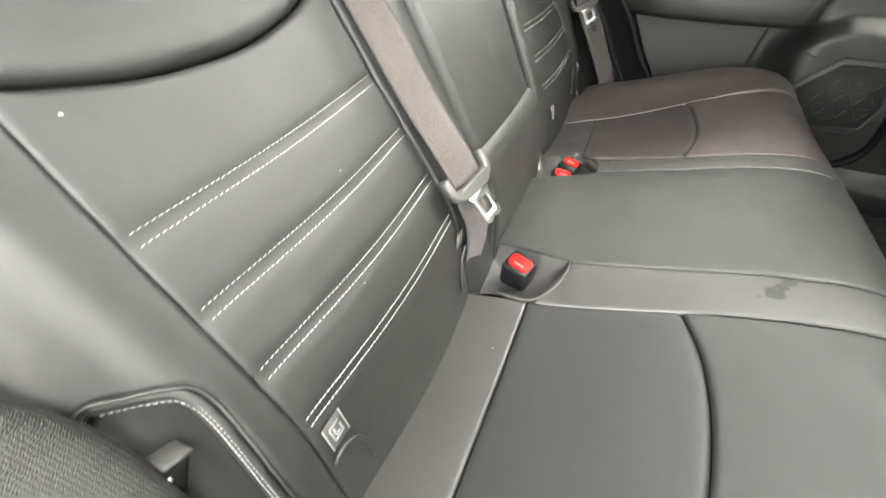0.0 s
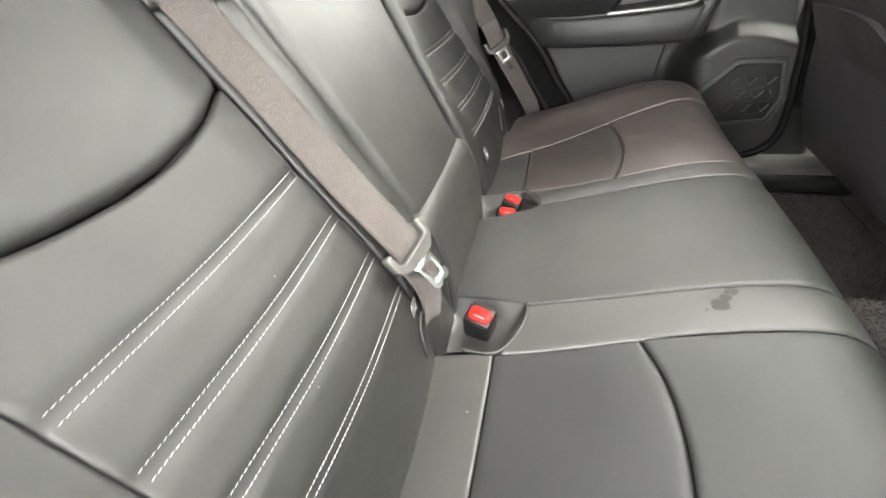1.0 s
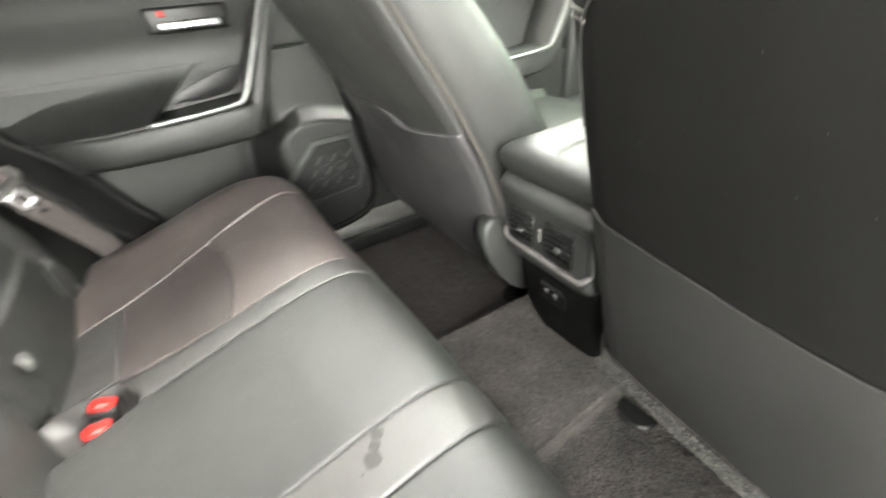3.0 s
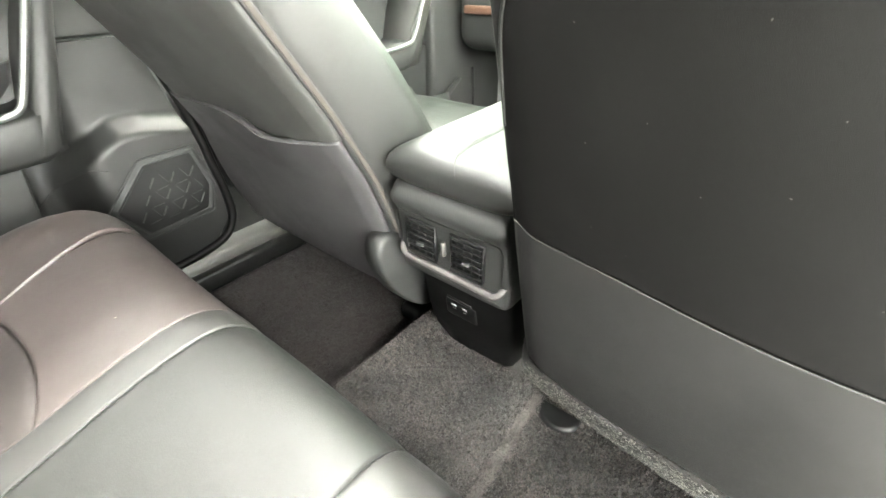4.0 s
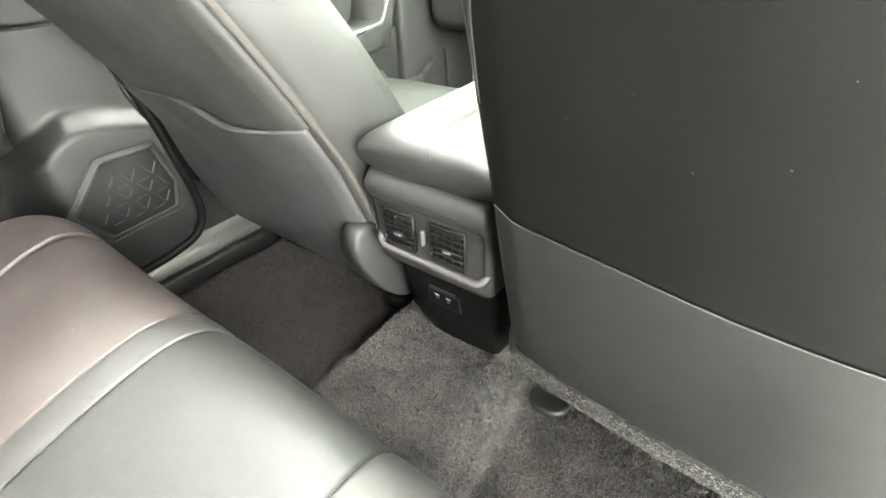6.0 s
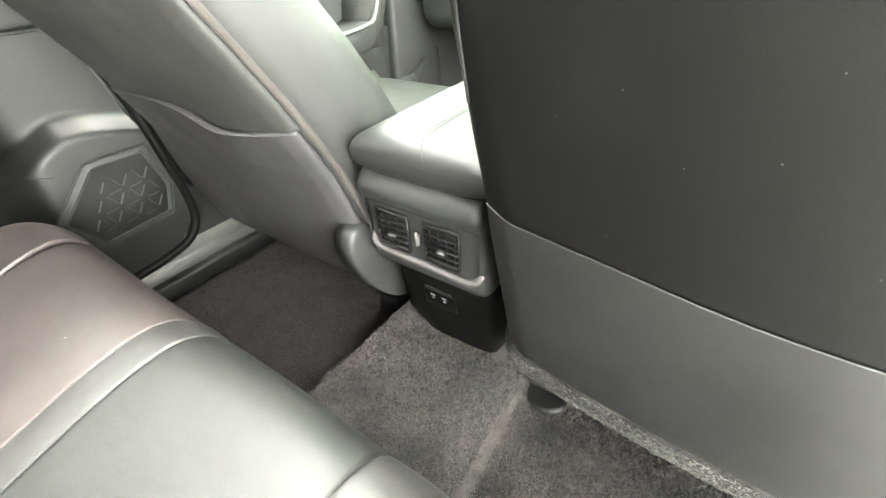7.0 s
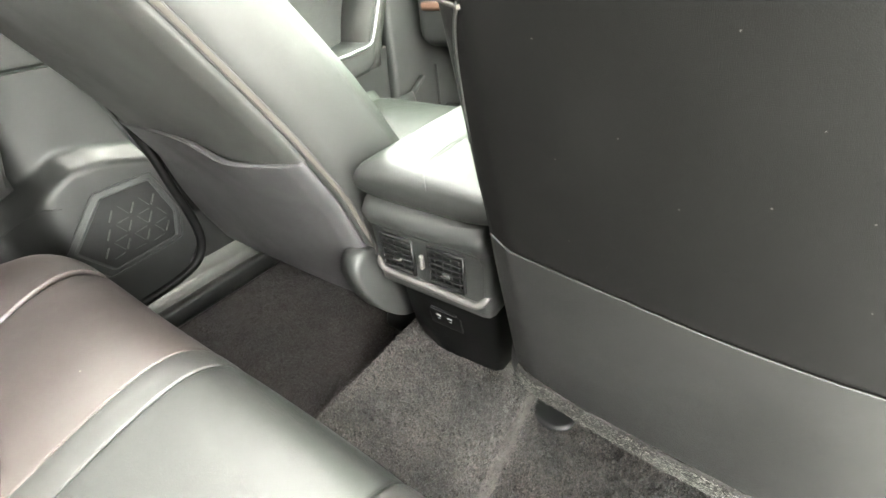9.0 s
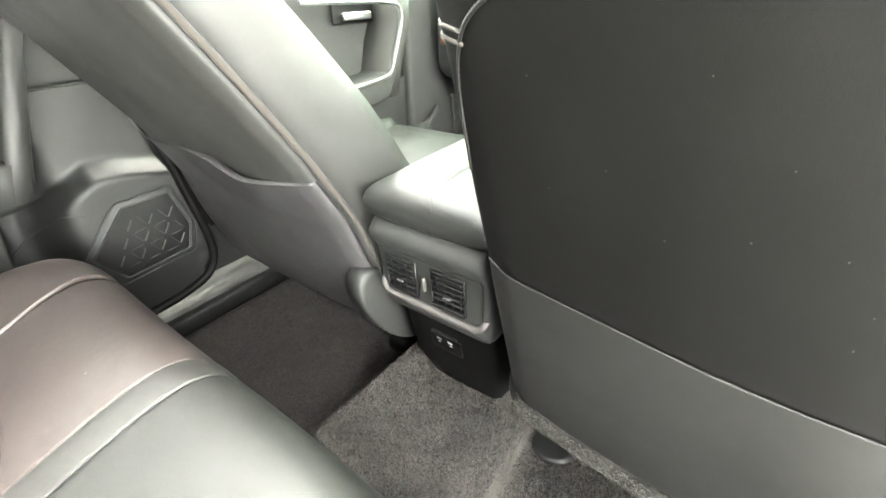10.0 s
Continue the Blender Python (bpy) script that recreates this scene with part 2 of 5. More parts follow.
def box(size, centre=(0, 0, 0), r=0.004, seg=3, turn=(0, 0, 0)):
    """A box with rounded edges."""
    bm = bmesh.new()
    bmesh.ops.create_cube(bm, size=1.0)
    bmesh.ops.scale(bm, vec=size, verts=bm.verts)
    if r:
        bmesh.ops.bevel(bm, geom=list(bm.edges), offset=min(r, 0.49 * min(size)), segments=seg, affect="EDGES", profile=0.5)
    bmesh.ops.transform(bm, matrix=pose(*centre, *turn), verts=bm.verts)
    return bm


def prism(outline, depth, frame_m, r=0.003, seg=2):
    """A flat outline (x, y) given thickness along its normal, with rounded rims, placed by a matrix."""
    bm = bmesh.new()
    low = [bm.verts.new((x, y, 0)) for x, y in outline]
    f = bm.faces.new(low)
    up = bmesh.ops.extrude_face_region(bm, geom=[f])
    vs = [v for v in up["geom"] if isinstance(v, bmesh.types.BMVert)]
    bmesh.ops.translate(bm, vec=(0, 0, depth), verts=vs)
    if r:
        top = [e for e in bm.edges if all(v.co.z > depth * 0.5 for v in e.verts)]
        bmesh.ops.bevel(bm, geom=top, offset=r, segments=seg, affect="EDGES", profile=0.5)
    bmesh.ops.transform(bm, matrix=frame_m, verts=bm.verts)
    return bm


def ring_prism(outer, inner, depth, frame_m):
    """A frame between two outlines of as many points."""
    n = len(outer)
    bm = bmesh.new()
    rows = []
    for pts, z in ((outer, 0), (outer, depth), (inner, depth), (inner, 0)):
        rows.append([bm.verts.new((x, y, z)) for x, y in pts])
    for a in range(4):
        for i in range(n):
            bm.faces.new((rows[a][i], rows[a][(i + 1) % n], rows[(a + 1) % 4][(i + 1) % n], rows[(a + 1) % 4][i]))
    bmesh.ops.transform(bm, matrix=frame_m, verts=bm.verts)
    return bm


def tube(pts, r, n=8, flat=1.0):
    """A round cord along a line."""
    p = np.array(pts, float)
    d = np.gradient(p, axis=0)
    d /= np.linalg.norm(d, axis=1)[:, None] + 1e-9
    side = np.cross(d[0], (0.21, 0.35, 0.91))
    bm = bmesh.new()
    rings = []
    for i in range(len(p)):
        side = side - d[i] * side.dot(d[i])
        side /= np.linalg.norm(side)
        up = np.cross(d[i], side)
        rings.append([bm.verts.new(p[i] + r * (math.cos(a) * side + flat * math.sin(a) * up)) for a in np.linspace(0, 2 * math.pi, n, endpoint=False)])
    for a, b in zip(rings, rings[1:]):
        for k in range(n):
            bm.faces.new((a[k], a[(k + 1) % n], b[(k + 1) % n], b[k]))
    bm.faces.new(rings[0])
    bm.faces.new(rings[-1])
    return bm


def loft(rings, cap=True):
    n = len(rings[0])
    bm = bmesh.new()
    vs = [[bm.verts.new(tuple(p)) for p in ring] for ring in rings]
    for a, b in zip(vs, vs[1:]):
        for k in range(n):
            bm.faces.new((a[k], a[(k + 1) % n], b[(k + 1) % n], b[k]))
    if cap:
        bm.faces.new(vs[0])
        bm.faces.new(vs[-1])
    return bm


def strap(pts, across, width, thick=0.0016, fold=0.0):
    """A band along pts; across: a direction for each point."""
    bm = bmesh.new()
    rings = []
    p = np.array(pts, float)
    d = np.gradient(p, axis=0)
    for i in range(len(p)):
        a = np.array(across[i], float)
        a -= d[i] * a.dot(d[i]) / d[i].dot(d[i])
        a /= np.linalg.norm(a)
        n = np.cross(a, d[i])
        n /= np.linalg.norm(n)
        row = []
        for s in np.linspace(-0.5, 0.5, 7):
            row.append(p[i] + a * s * width + n * (thick / 2 + fold * (0.25 - s * s)))
        for s in np.linspace(0.5, -0.5, 7):
            row.append(p[i] + a * s * width - n * (thick / 2 - fold * (0.25 - s * s)))
        rings.append(row)
    return loft(rings)


def panel(name, surf, c0, c1, nu, nv, mat, parent, up, drop=(0.004,) * 4, w=0.010, puff=0.0, th=0.010, label="", relief=None):
    """An upholstered panel: the patch between two lines c0 and c1 of the surface's (p, q), thick, with rounded edges.
    drop: how far its edges sink at s=0, s=1, on c0 and on c1."""
    s = 0.5 - 0.5 * np.cos(np.linspace(0, math.pi, nu))
    t = 0.5 - 0.5 * np.cos(np.linspace(0, math.pi, nv))
    s = 0.35 * np.linspace(0, 1, nu) + 0.65 * s
    t = 0.35 * np.linspace(0, 1, nv) + 0.65 * t
    A, B = np.array([c0(x) for x in s]), np.array([c1(x) for x in s])
    pq = A[:, None] * (1 - t)[None, :, None] + B[:, None] * t[None, :, None]
    P = np.array([[surf(*v) for v in row] for row in pq])
    du, dv = np.gradient(P, axis=0), np.gradient(P, axis=1)
    N = np.cross(du, dv)
    N /= np.linalg.norm(N, axis=2)[..., None] + 1e-12
    if (N.mean(axis=(0, 1)) * np.array(up)).sum() < 0:
        N = -N
    lu = np.concatenate([np.zeros((1, nv)), np.cumsum(np.linalg.norm(np.diff(P, axis=0), axis=2), axis=0)])
    lv = np.concatenate([np.zeros((nu, 1)), np.cumsum(np.linalg.norm(np.diff(P, axis=1), axis=2), axis=1)], axis=1)
    h = np.zeros((nu, nv))
    for d, k in zip((lu, lu[-1:] - lu, lv, lv[:, -1:] - lv), drop):
        x = np.clip(1 - d / w, 0, 1)
        h -= k * (1 - np.sqrt(np.clip(1 - x * x, 0, 1)))
    if puff:
        h += puff * (np.sin(math.pi * np.clip(lu / (lu[-1:] + 1e-9), 0, 1)) * np.sin(math.pi * np.clip(lv / (lv[:, -1:] + 1e-9), 0, 1))) ** 0.5
    if relief:
        h += np.array([[relief(*v) for v in row] for row in pq])
    top = P + N * h[..., None]
    low = P - N * (th + max(drop))
    verts = np.concatenate([top.reshape(-1, 3), low.reshape(-1, 3)])
    k = nu * nv
    faces = []
    for i in range(nu - 1):
        for j in range(nv - 1):
            a, b, c, d = i * nv + j, (i + 1) * nv + j, (i + 1) * nv + j + 1, i * nv + j + 1
            faces += [(a, b, c, d), (d + k, c + k, b + k, a + k)]
    rim = [i * nv for i in range(nu)] + [(nu - 1) * nv + j for j in range(1, nv)] + [i * nv + nv - 1 for i in range(nu - 2, -1, -1)] + [j for j in range(nv - 2, 0, -1)]
    for a, b in zip(rim, rim[1:] + rim[:1]):
        faces.append((a, b, b + k, a + k))
    return finish(name, verts, faces, mat, parent, label)


def stitches(name, pts, normals, mat, parent, pitch=0.0055, length=0.0043, width=0.00042, skew=0.12):
    """A row of short raised stitches along a line."""
    p, nn = np.array(pts, float), np.array(normals, float)
    d = np.concatenate([[0], np.cumsum(np.linalg.norm(np.diff(p, axis=0), axis=1))])
    verts, faces = [], []
    for s in np.arange(pitch, d[-1] - pitch / 2, pitch):
        c = np.array([np.interp(s, d, p[:, k]) for k in range(3)])
        e = np.array([np.interp(s + 0.001, d, p[:, k]) for k in range(3)])
        n = np.array([np.interp(s, d, nn[:, k]) for k in range(3)])
        n /= np.linalg.norm(n)
        a = (e - c) / (np.linalg.norm(e - c) + 1e-12)
        b = np.cross(n, a)
        a = a + skew * b
        b = np.cross(n, a)
        base = len(verts)
        for x, y, z in ((-1, -1, -0.4), (-1, 1, -0.4), (1, 1, -0.4), (1, -1, -0.4), (-0.7, -0.6, 0.7), (-0.7, 0.6, 0.7), (0.7, 0.6, 0.7), (0.7, -0.6, 0.7)):
            verts.append(c + a * x * length / 2 + b * y * width / 2 + n * z * width)
        for f in ((0, 1, 2, 3), (4, 5, 6, 7), (0, 1, 5, 4), (1, 2, 6, 5), (2, 3, 7, 6), (3, 0, 4, 7)):
            faces.append(tuple(base + i for i in f))
    return finish(name, verts, faces, mat, parent, smooth=False)


# ---- the shell of the car ----
def slab(name, size, centre, mat, label, category, r=0.006, turn=(0, 0, 0)):
    return tagged(part(name, box(size, centre, r, 2, turn), mat), label, category, kind="structure")


# Unseen ground, made pale so that it bounces light into the car.
slab("ground", (400, 400, 0.2), (0, 0, -0.62), GROUND, "unseen ground outside the car, made pale to bounce light", "ground", 0)
slab("floor_pan", (2.9, 1.56, 0.06), (0.55, 0, -0.045), SHELL, "dark steel floor under the carpet", "floor")
# Unseen roof; its opening is added and placed to bring light from above.
roof = bmesh.new()
for cx, cy, sx, sy in ((-0.31, 0, 1.30, 1.60), (0.905, 0, 0.41, 1.50), (0.52, -0.55, 0.36, 0.50), (0.52, 0.55, 0.36, 0.50)):
    m = bmesh.ops.create_cube(roof, size=1.0)
    bmesh.ops.transform(roof, matrix=pose(cx, cy, 1.235) @ Matrix.Diagonal((sx, sy, 0.05, 1)), verts=m["verts"])
tagged(part("ceiling", roof, LINING, smooth=False), "unseen dark roof lining, its opening added for light from above", "ceiling", kind="structure")
# Unseen door leaf added behind the camera; angle set to hold back side light.
ajar = thing("door_near", "unseen open rear door with dark glass, angled to block light", "car door", kind="structure")
part("leaf", box((0.95, 0.07, 0.97), (-0.475, 0, 0.365), 0.02, 3), PLASTIC_SOFT, ajar)
part("window_pane", box((0.93, 0.006, 0.34), (-0.475, 0, 1.02), 0.002, 1), PRIVACY, ajar, "dark privacy glass")
part("window_frame", box((0.95, 0.05, 0.03), (-0.475, 0, 1.20), 0.008, 2), BLACK, ajar)
ajar.matrix_world = pose(0.66, -0.83, 0, 0, 0, 66)
slab("wall_side_far", (2.60, 0.03, 0.90), (0.62, 0.86, 0.38), SHELL, "plain outer skin behind the door panels", "wall")
# Unseen walls raised to the roof to block light from behind.
slab("wall_rear", (0.05, 1.62, 1.30), (-0.92, 0, 0.56), SHELL, "unseen plain wall closing the boot end to block light", "wall")
slab("wall_side_rear_near", (0.62, 0.05, 1.30), (-0.60, -0.78, 0.56), SHELL, "unseen plain wall closing the rear quarter to block light", "wall")
slab("wall_side_rear_far", (0.62, 0.05, 1.30), (-0.60, 0.80, 0.56), SHELL, "unseen plain wall closing the rear quarter to block light", "wall")
slab("wall_side_front_near", (1.15, 0.05, 0.90), (1.30, -0.80, 0.38), PLASTIC_SOFT, "plain inside of the closed front door", "wall")
slab("pillar_near", (0.13, 0.06, 1.2), (0.72, -0.76, 0.60), PLASTIC_SOFT, "grey roof pillar beside the open door", "pillar", 0.02)
slab("pillar_far", (0.13, 0.06, 1.2), (0.72, 0.83, 0.60), PLASTIC_SOFT, "grey roof pillar between the doors", "pillar", 0.02)
slab("wall_front", (0.05, 1.56, 0.86), (1.95, 0, 0.36), SHELL, "plain bulkhead behind the dashboard", "wall")

# Unseen panes added to shape the light; their tints set its strength and colour.
slab("windscreen", (0.78, 1.46, 0.005), (1.43, 0, 1.01), GLASS, "unseen slanting windscreen, its green tint set to dim the front light", "windscreen", 0.001, (0, 33, 0))
slab("window_1", (0.95, 0.005, 0.39), (1.18, 0.80, 1.02), GLASS_SIDE, "clear side window of the front door", "window", 0.001)
slab("window_3", (0.95, 0.005, 0.39), (0.20, 0.82, 1.02), GLASS_SIDE, "clear side window of the rear door", "window", 0.001)
slab("window_2", (0.95, 0.005, 0.39), (1.18, -0.80, 1.02), GLASS_SIDE, "clear side window of the front door", "window", 0.001)

# ---- rear bench ----
CP = smooth_line([(-0.11, 0.268), (-0.05, 0.281), (0.0, 0.292), (0.057, 0.303), (0.12, 0.320), (0.18, 0.337), (0.25, 0.357), (0.30, 0.368), (0.342, 0.373), (0.370, 0.370),
                  (0.394, 0.357), (0.409, 0.338), (0.418, 0.312), (0.420, 0.28), (0.414, 0.22), (0.40, 0.13)], 260)
CD = np.concatenate([[0], np.cumsum(np.linalg.norm(np.diff(CP, axis=0), axis=1))])


def along(x):
    """Length along the cushion's profile at which it passes x, on top."""
    top = CP[: int(np.argmax(CP[:, 0]))]
    return float(np.interp(x, top[:, 0], CD[: len(top)]))


P_END = float(CD[-1])


def outer_edge(p):
    """Half width of the cushion at profile length p."""
    x = float(np.interp(p, CD, CP[:, 0]))
    k = max(0.0, (x - 0.18) / 0.25)
    return 0.535 + 0.145 * math.sqrt(max(0.02, 1 - k ** 2.4)) - 0.03 * max(0.0, (0.06 - x) / 0.16)


def cushion(p, y):
    x, z = float(np.interp(p, CD, CP[:, 0])), float(np.interp(p, CD, CP[:, 1]))
    a = abs(y)
    e = outer_edge(p)
    swell = math.sin(math.pi * min(1.0, max(0.0, (x + 0.05) / 0.38))) ** 0.8 if p < CD[200] else 0.0
    z += (0.006 + 0.011 * swell) * math.exp(-((a - 0.60) / 0.062) ** 2) - 0.006 * math.exp(-((a - 0.33) / 0.12) ** 2)
    d = min(1.0, max(0.0, (a - 0.125) / 0.13))
    z -= 0.010 * d * d * (3 - 2 * d) * min(1.0, max(0.0, (0.32 - x) / 0.20)) * (p < CD[200])
    over = max(0.0, (a - (e - 0.055)) / 0.055)
    z -= 0.055 * (1 - math.sqrt(max(0.0, 1 - min(over, 1.0) ** 2)))
    return (x, y, z)


def line(*pts):
    """A line of (x, y) pairs on the cushion, as a function of 0..1."""
    pp = smooth_line([(along(x) if x < 0.9 else P_END, y) for x, y in pts], 60) if len(pts) > 2 else np.array([(along(x) if x < 0.9 else P_END, y) for x, y in pts])
    k = np.linspace(0, 1, len(pp))
    return lambda s: (float(np.interp(s, k, pp[:, 0])), float(np.interp(s, k, pp[:, 1])))


rear_bench = thing("rear_bench", "black leather rear bench seat with white double stitching", "car seat")
bench = part("cushion", box((0.48, 1.20, 0.12), (0.15, 0, 0.17), 0.03, 3), BLACK, rear_bench, "broad cushion of sewn leather panels")
FRONT = P_END


def centre_edge(sign):
    def f(s):
        p = along(-0.10) + (FRONT - along(-0.10)) * s
        x = float(np.interp(p, CD, CP[:, 0]))
        k = min(1.0, max(0.0, (0.057 - x) / 0.12)) if p < along(0.38) else 0.0
        return (p, sign * (0.129 - 0.030 * k ** 0.7))
    return f


panel("centre_panel", cushion, centre_edge(-1), centre_edge(1), 90, 36, LEATHER, bench, (0, 0, 1), (0, 0, 0.0009, 0.0009), w=0.003, puff=0.003)
for side in (-1, 1):
    # Far side takes the paler lit copies of the same black leather.
    lm = LEATHER if side < 0 else LEATHER_FAR_LIT
    li = LEATHER_PERF if side < 0 else LEATHER_FAR_INSERT_LIT
    inner = 0.196 if side < 0 else 0.180
    c0 = lambda s, g=side: (along(0.059) + (FRONT - along(0.059)) * s, g * 0.1305)
    c1 = lambda s, g=side, n=inner: (along(0.028) + (FRONT - along(0.028)) * s, g * (n + 0.012 * max(0, 1 - s * 3)))
    panel("side_strip", cushion, c0, c1, 80, 14, LEATHER_STAINED if side < 0 else LEATHER_TRIM_SHEEN, bench, (0, 0, 1), (0.004, 0, 0.0009, 0.0009), w=0.003, puff=0.0015)
    seam = (lambda x: 0.500 + 0.08 * (x - 0.025)) if side < 0 else (lambda x: 0.408 + 0.28 * (x - 0.025))
    band0 = lambda s, g=side: (along(-0.10) + (along(0.021) - along(-0.10)) * s, g * 0.2075)
    band1 = lambda s, g=side: (along(-0.10) + (along(0.021) - along(-0.10)) * s, g * seam(-0.10 + 0.121 * s))
    panel("rear_band", cushion, band0, band1, 30, 40, LEATHER_TRIM_SHEEN, bench, (0, 0, 1), (0, 0.0014, 0.002, 0.0014), w=0.005)
    i0 = lambda s, g=side, n=inner: (along(0.023), g * (0.2085 + (seam(0.023) - 0.2085) * s))
    arc = line((0.186, side * (inner + 0.0025)), (0.203, side * 0.25), (0.210, side * 0.31), (0.208, side * 0.37), (0.201, side * 0.42), (0.188, side * seam(0.188)))
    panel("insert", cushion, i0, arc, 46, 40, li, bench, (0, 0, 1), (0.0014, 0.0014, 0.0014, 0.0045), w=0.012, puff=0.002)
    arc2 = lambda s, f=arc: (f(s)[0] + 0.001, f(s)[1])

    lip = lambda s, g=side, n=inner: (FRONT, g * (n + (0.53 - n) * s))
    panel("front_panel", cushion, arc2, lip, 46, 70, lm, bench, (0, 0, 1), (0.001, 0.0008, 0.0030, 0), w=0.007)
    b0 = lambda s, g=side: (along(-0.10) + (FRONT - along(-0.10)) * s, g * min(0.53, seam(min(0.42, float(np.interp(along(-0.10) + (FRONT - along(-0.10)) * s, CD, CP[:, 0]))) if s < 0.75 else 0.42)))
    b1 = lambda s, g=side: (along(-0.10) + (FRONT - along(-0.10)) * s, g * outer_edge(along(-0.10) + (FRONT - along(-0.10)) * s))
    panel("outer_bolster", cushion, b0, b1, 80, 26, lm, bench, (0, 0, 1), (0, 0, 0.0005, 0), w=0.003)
    # piped seams beside the centre panel
    for yy, x0 in ((0.1300, 0.058), (inner + 0.0005, 0.03)):
        pp = [cushion(along(x0) + (along(0.38) + 0.03 - along(x0)) * k / 60, side * yy) for k in range(61)]
        part("piping", tube([(x, y, z - 0.0006) for x, y, z in pp], 0.0007, 6), lm if yy > 0.15 else LEATHER, bench)
    # pocket round the buckles
    rim = [(0.057, 0.129), (0.057, 0.150), (0.046, 0.182), (0.022, 0.206), (-0.02, 0.201), (-0.075, 0.196), (-0.075, 0.100), (-0.04, 0.102), (0.01, 0.112)]
    rings = []
    for k, (shrink, depth) in enumerate(((1.06, 0.002), (0.97, 0.006), (0.80, 0.022), (0.60, 0.032))):
        ring = []
        for x, y in smooth_line(rim + rim[:1], 41)[:-1]:
            cx, cy = -0.008 + (x + 0.008) * shrink, 0.158 + (y - 0.158) * shrink
            q = cushion(along(cx), side * cy)
            ring.append((q[0], q[1], q[2] - depth))
        rings.append(ring)
    bm = loft(rings, cap=False)
    bm.faces.new([v for v in bm.verts][-40:])
    part("buckle_pocket", bm, LEATHER_TRIM_SHEEN, bench)
    part("pocket_piping", tube([(x, y * side, cushion(along(x), y * side)[2] - 0.0002) for x, y in smooth_line(rim[:5], 40)], 0.0022, 8), LEATHER, bench)


def buckle(at, turn, label, size=1.0):
    b = thing("seat_belt_buckle", label, "seat belt buckle", "buckles of the rear bench")
    part("housing", box((0.043, 0.034, 0.052), (0, 0, -0.026), 0.005, 3), BLACK, b)
    part("slot", box((0.036, 0.003, 0.003), (0, 0.0148, 0.0005), 0.001, 1), BLACK, b)
    part("button_surround", box((0.040, 0.031, 0.006), (0.0005, 0, -0.0014), 0.0025, 2), BLACK, b)
    face = [(-0.0174, -0.0046), (-0.012, -0.0109), (0.0132, -0.0109), (0.0174, -0.0046), (0.0174, 0.0069), (0.012, 0.0121), (-0.012, 0.0121), (-0.0174, 0.0069)]
    part("release_button", prism(face, 0.006, pose(0.001, -0.001, -0.001), 0.002, 2), RED, b, "bright red release button")
    part("button_mark", box((0.016, 0.0022, 0.002), (0.001, -0.005, 0.0048), 0.0008, 1), TAG, b, "pale mark on the button")
    b.matrix_world = pose(*at, *turn) @ Matrix.Diagonal((size, size, size, 1))
    return b


buckle((-0.004, -0.155, 0.298), (14, 8, -16), "black belt buckle with a red button in its pocket", 0.92)
buckle((0.006, 0.166, 0.290), (4, 12, -14), "black belt buckle with red button beside another", 0.86)
buckle((-0.002, 0.132, 0.282), (12, 10, 6), "black belt buckle with red button beside another", 0.86)

# ---- rear backrests ----
BP = smooth_line([(-0.045, 0.22), (-0.056, 0.30), (-0.066, 0.35), (-0.080, 0.398), (-0.107, 0.445), (-0.137, 0.49), (-0.168, 0.537), (-0.207, 0.60), (-0.250, 0.665), (-0.300, 0.745), (-0.352, 0.83), (-0.385, 0.885)], 200)


def rear_back(z, y):
    a = abs(y)
    wide = 0.024 if y > 0 else 0.0
    x = float(np.interp(z, BP[:, 1], BP[:, 0]))
    x += 0.004 * math.cos(min(1.0, abs(a - 0.35) / 0.2) * math.pi)
    out = max(0.0, a - 0.492 - wide)
    x += (0.008 if y > 0 else 0.013) * math.exp(-((a - 0.527 - wide) / 0.022) ** 2)
    if y > 0:
        k = min(1.0, out / 0.105)
        x += float(np.interp(z, (0.42, 0.48, 0.595, 0.70, 0.88), (0.0, 0.014, 0.062, 0.10, 0.13))) * k * k * (3 - 2 * k)
    else:
        x -= 1.05 * out ** 1.6
    return (x, y, z)


BACK_N = (0.84, 0, 0.54)
ROWS_Z = ((0.391, 0.395), (0.4373, 0.4415), (0.483, 0.489), (0.531, 0.538))


def row_z(outer, inner, y):
    return outer + (inner - outer) * (0.492 - abs(y)) / 0.28


def ribs(z, y):
    h = 0.0
    for lo, hi in ROWS_Z:
        d = abs(z - row_z(lo, hi, y))
        h -= 0.0017 * math.exp(-(d / 0.0070) ** 2)
    return h


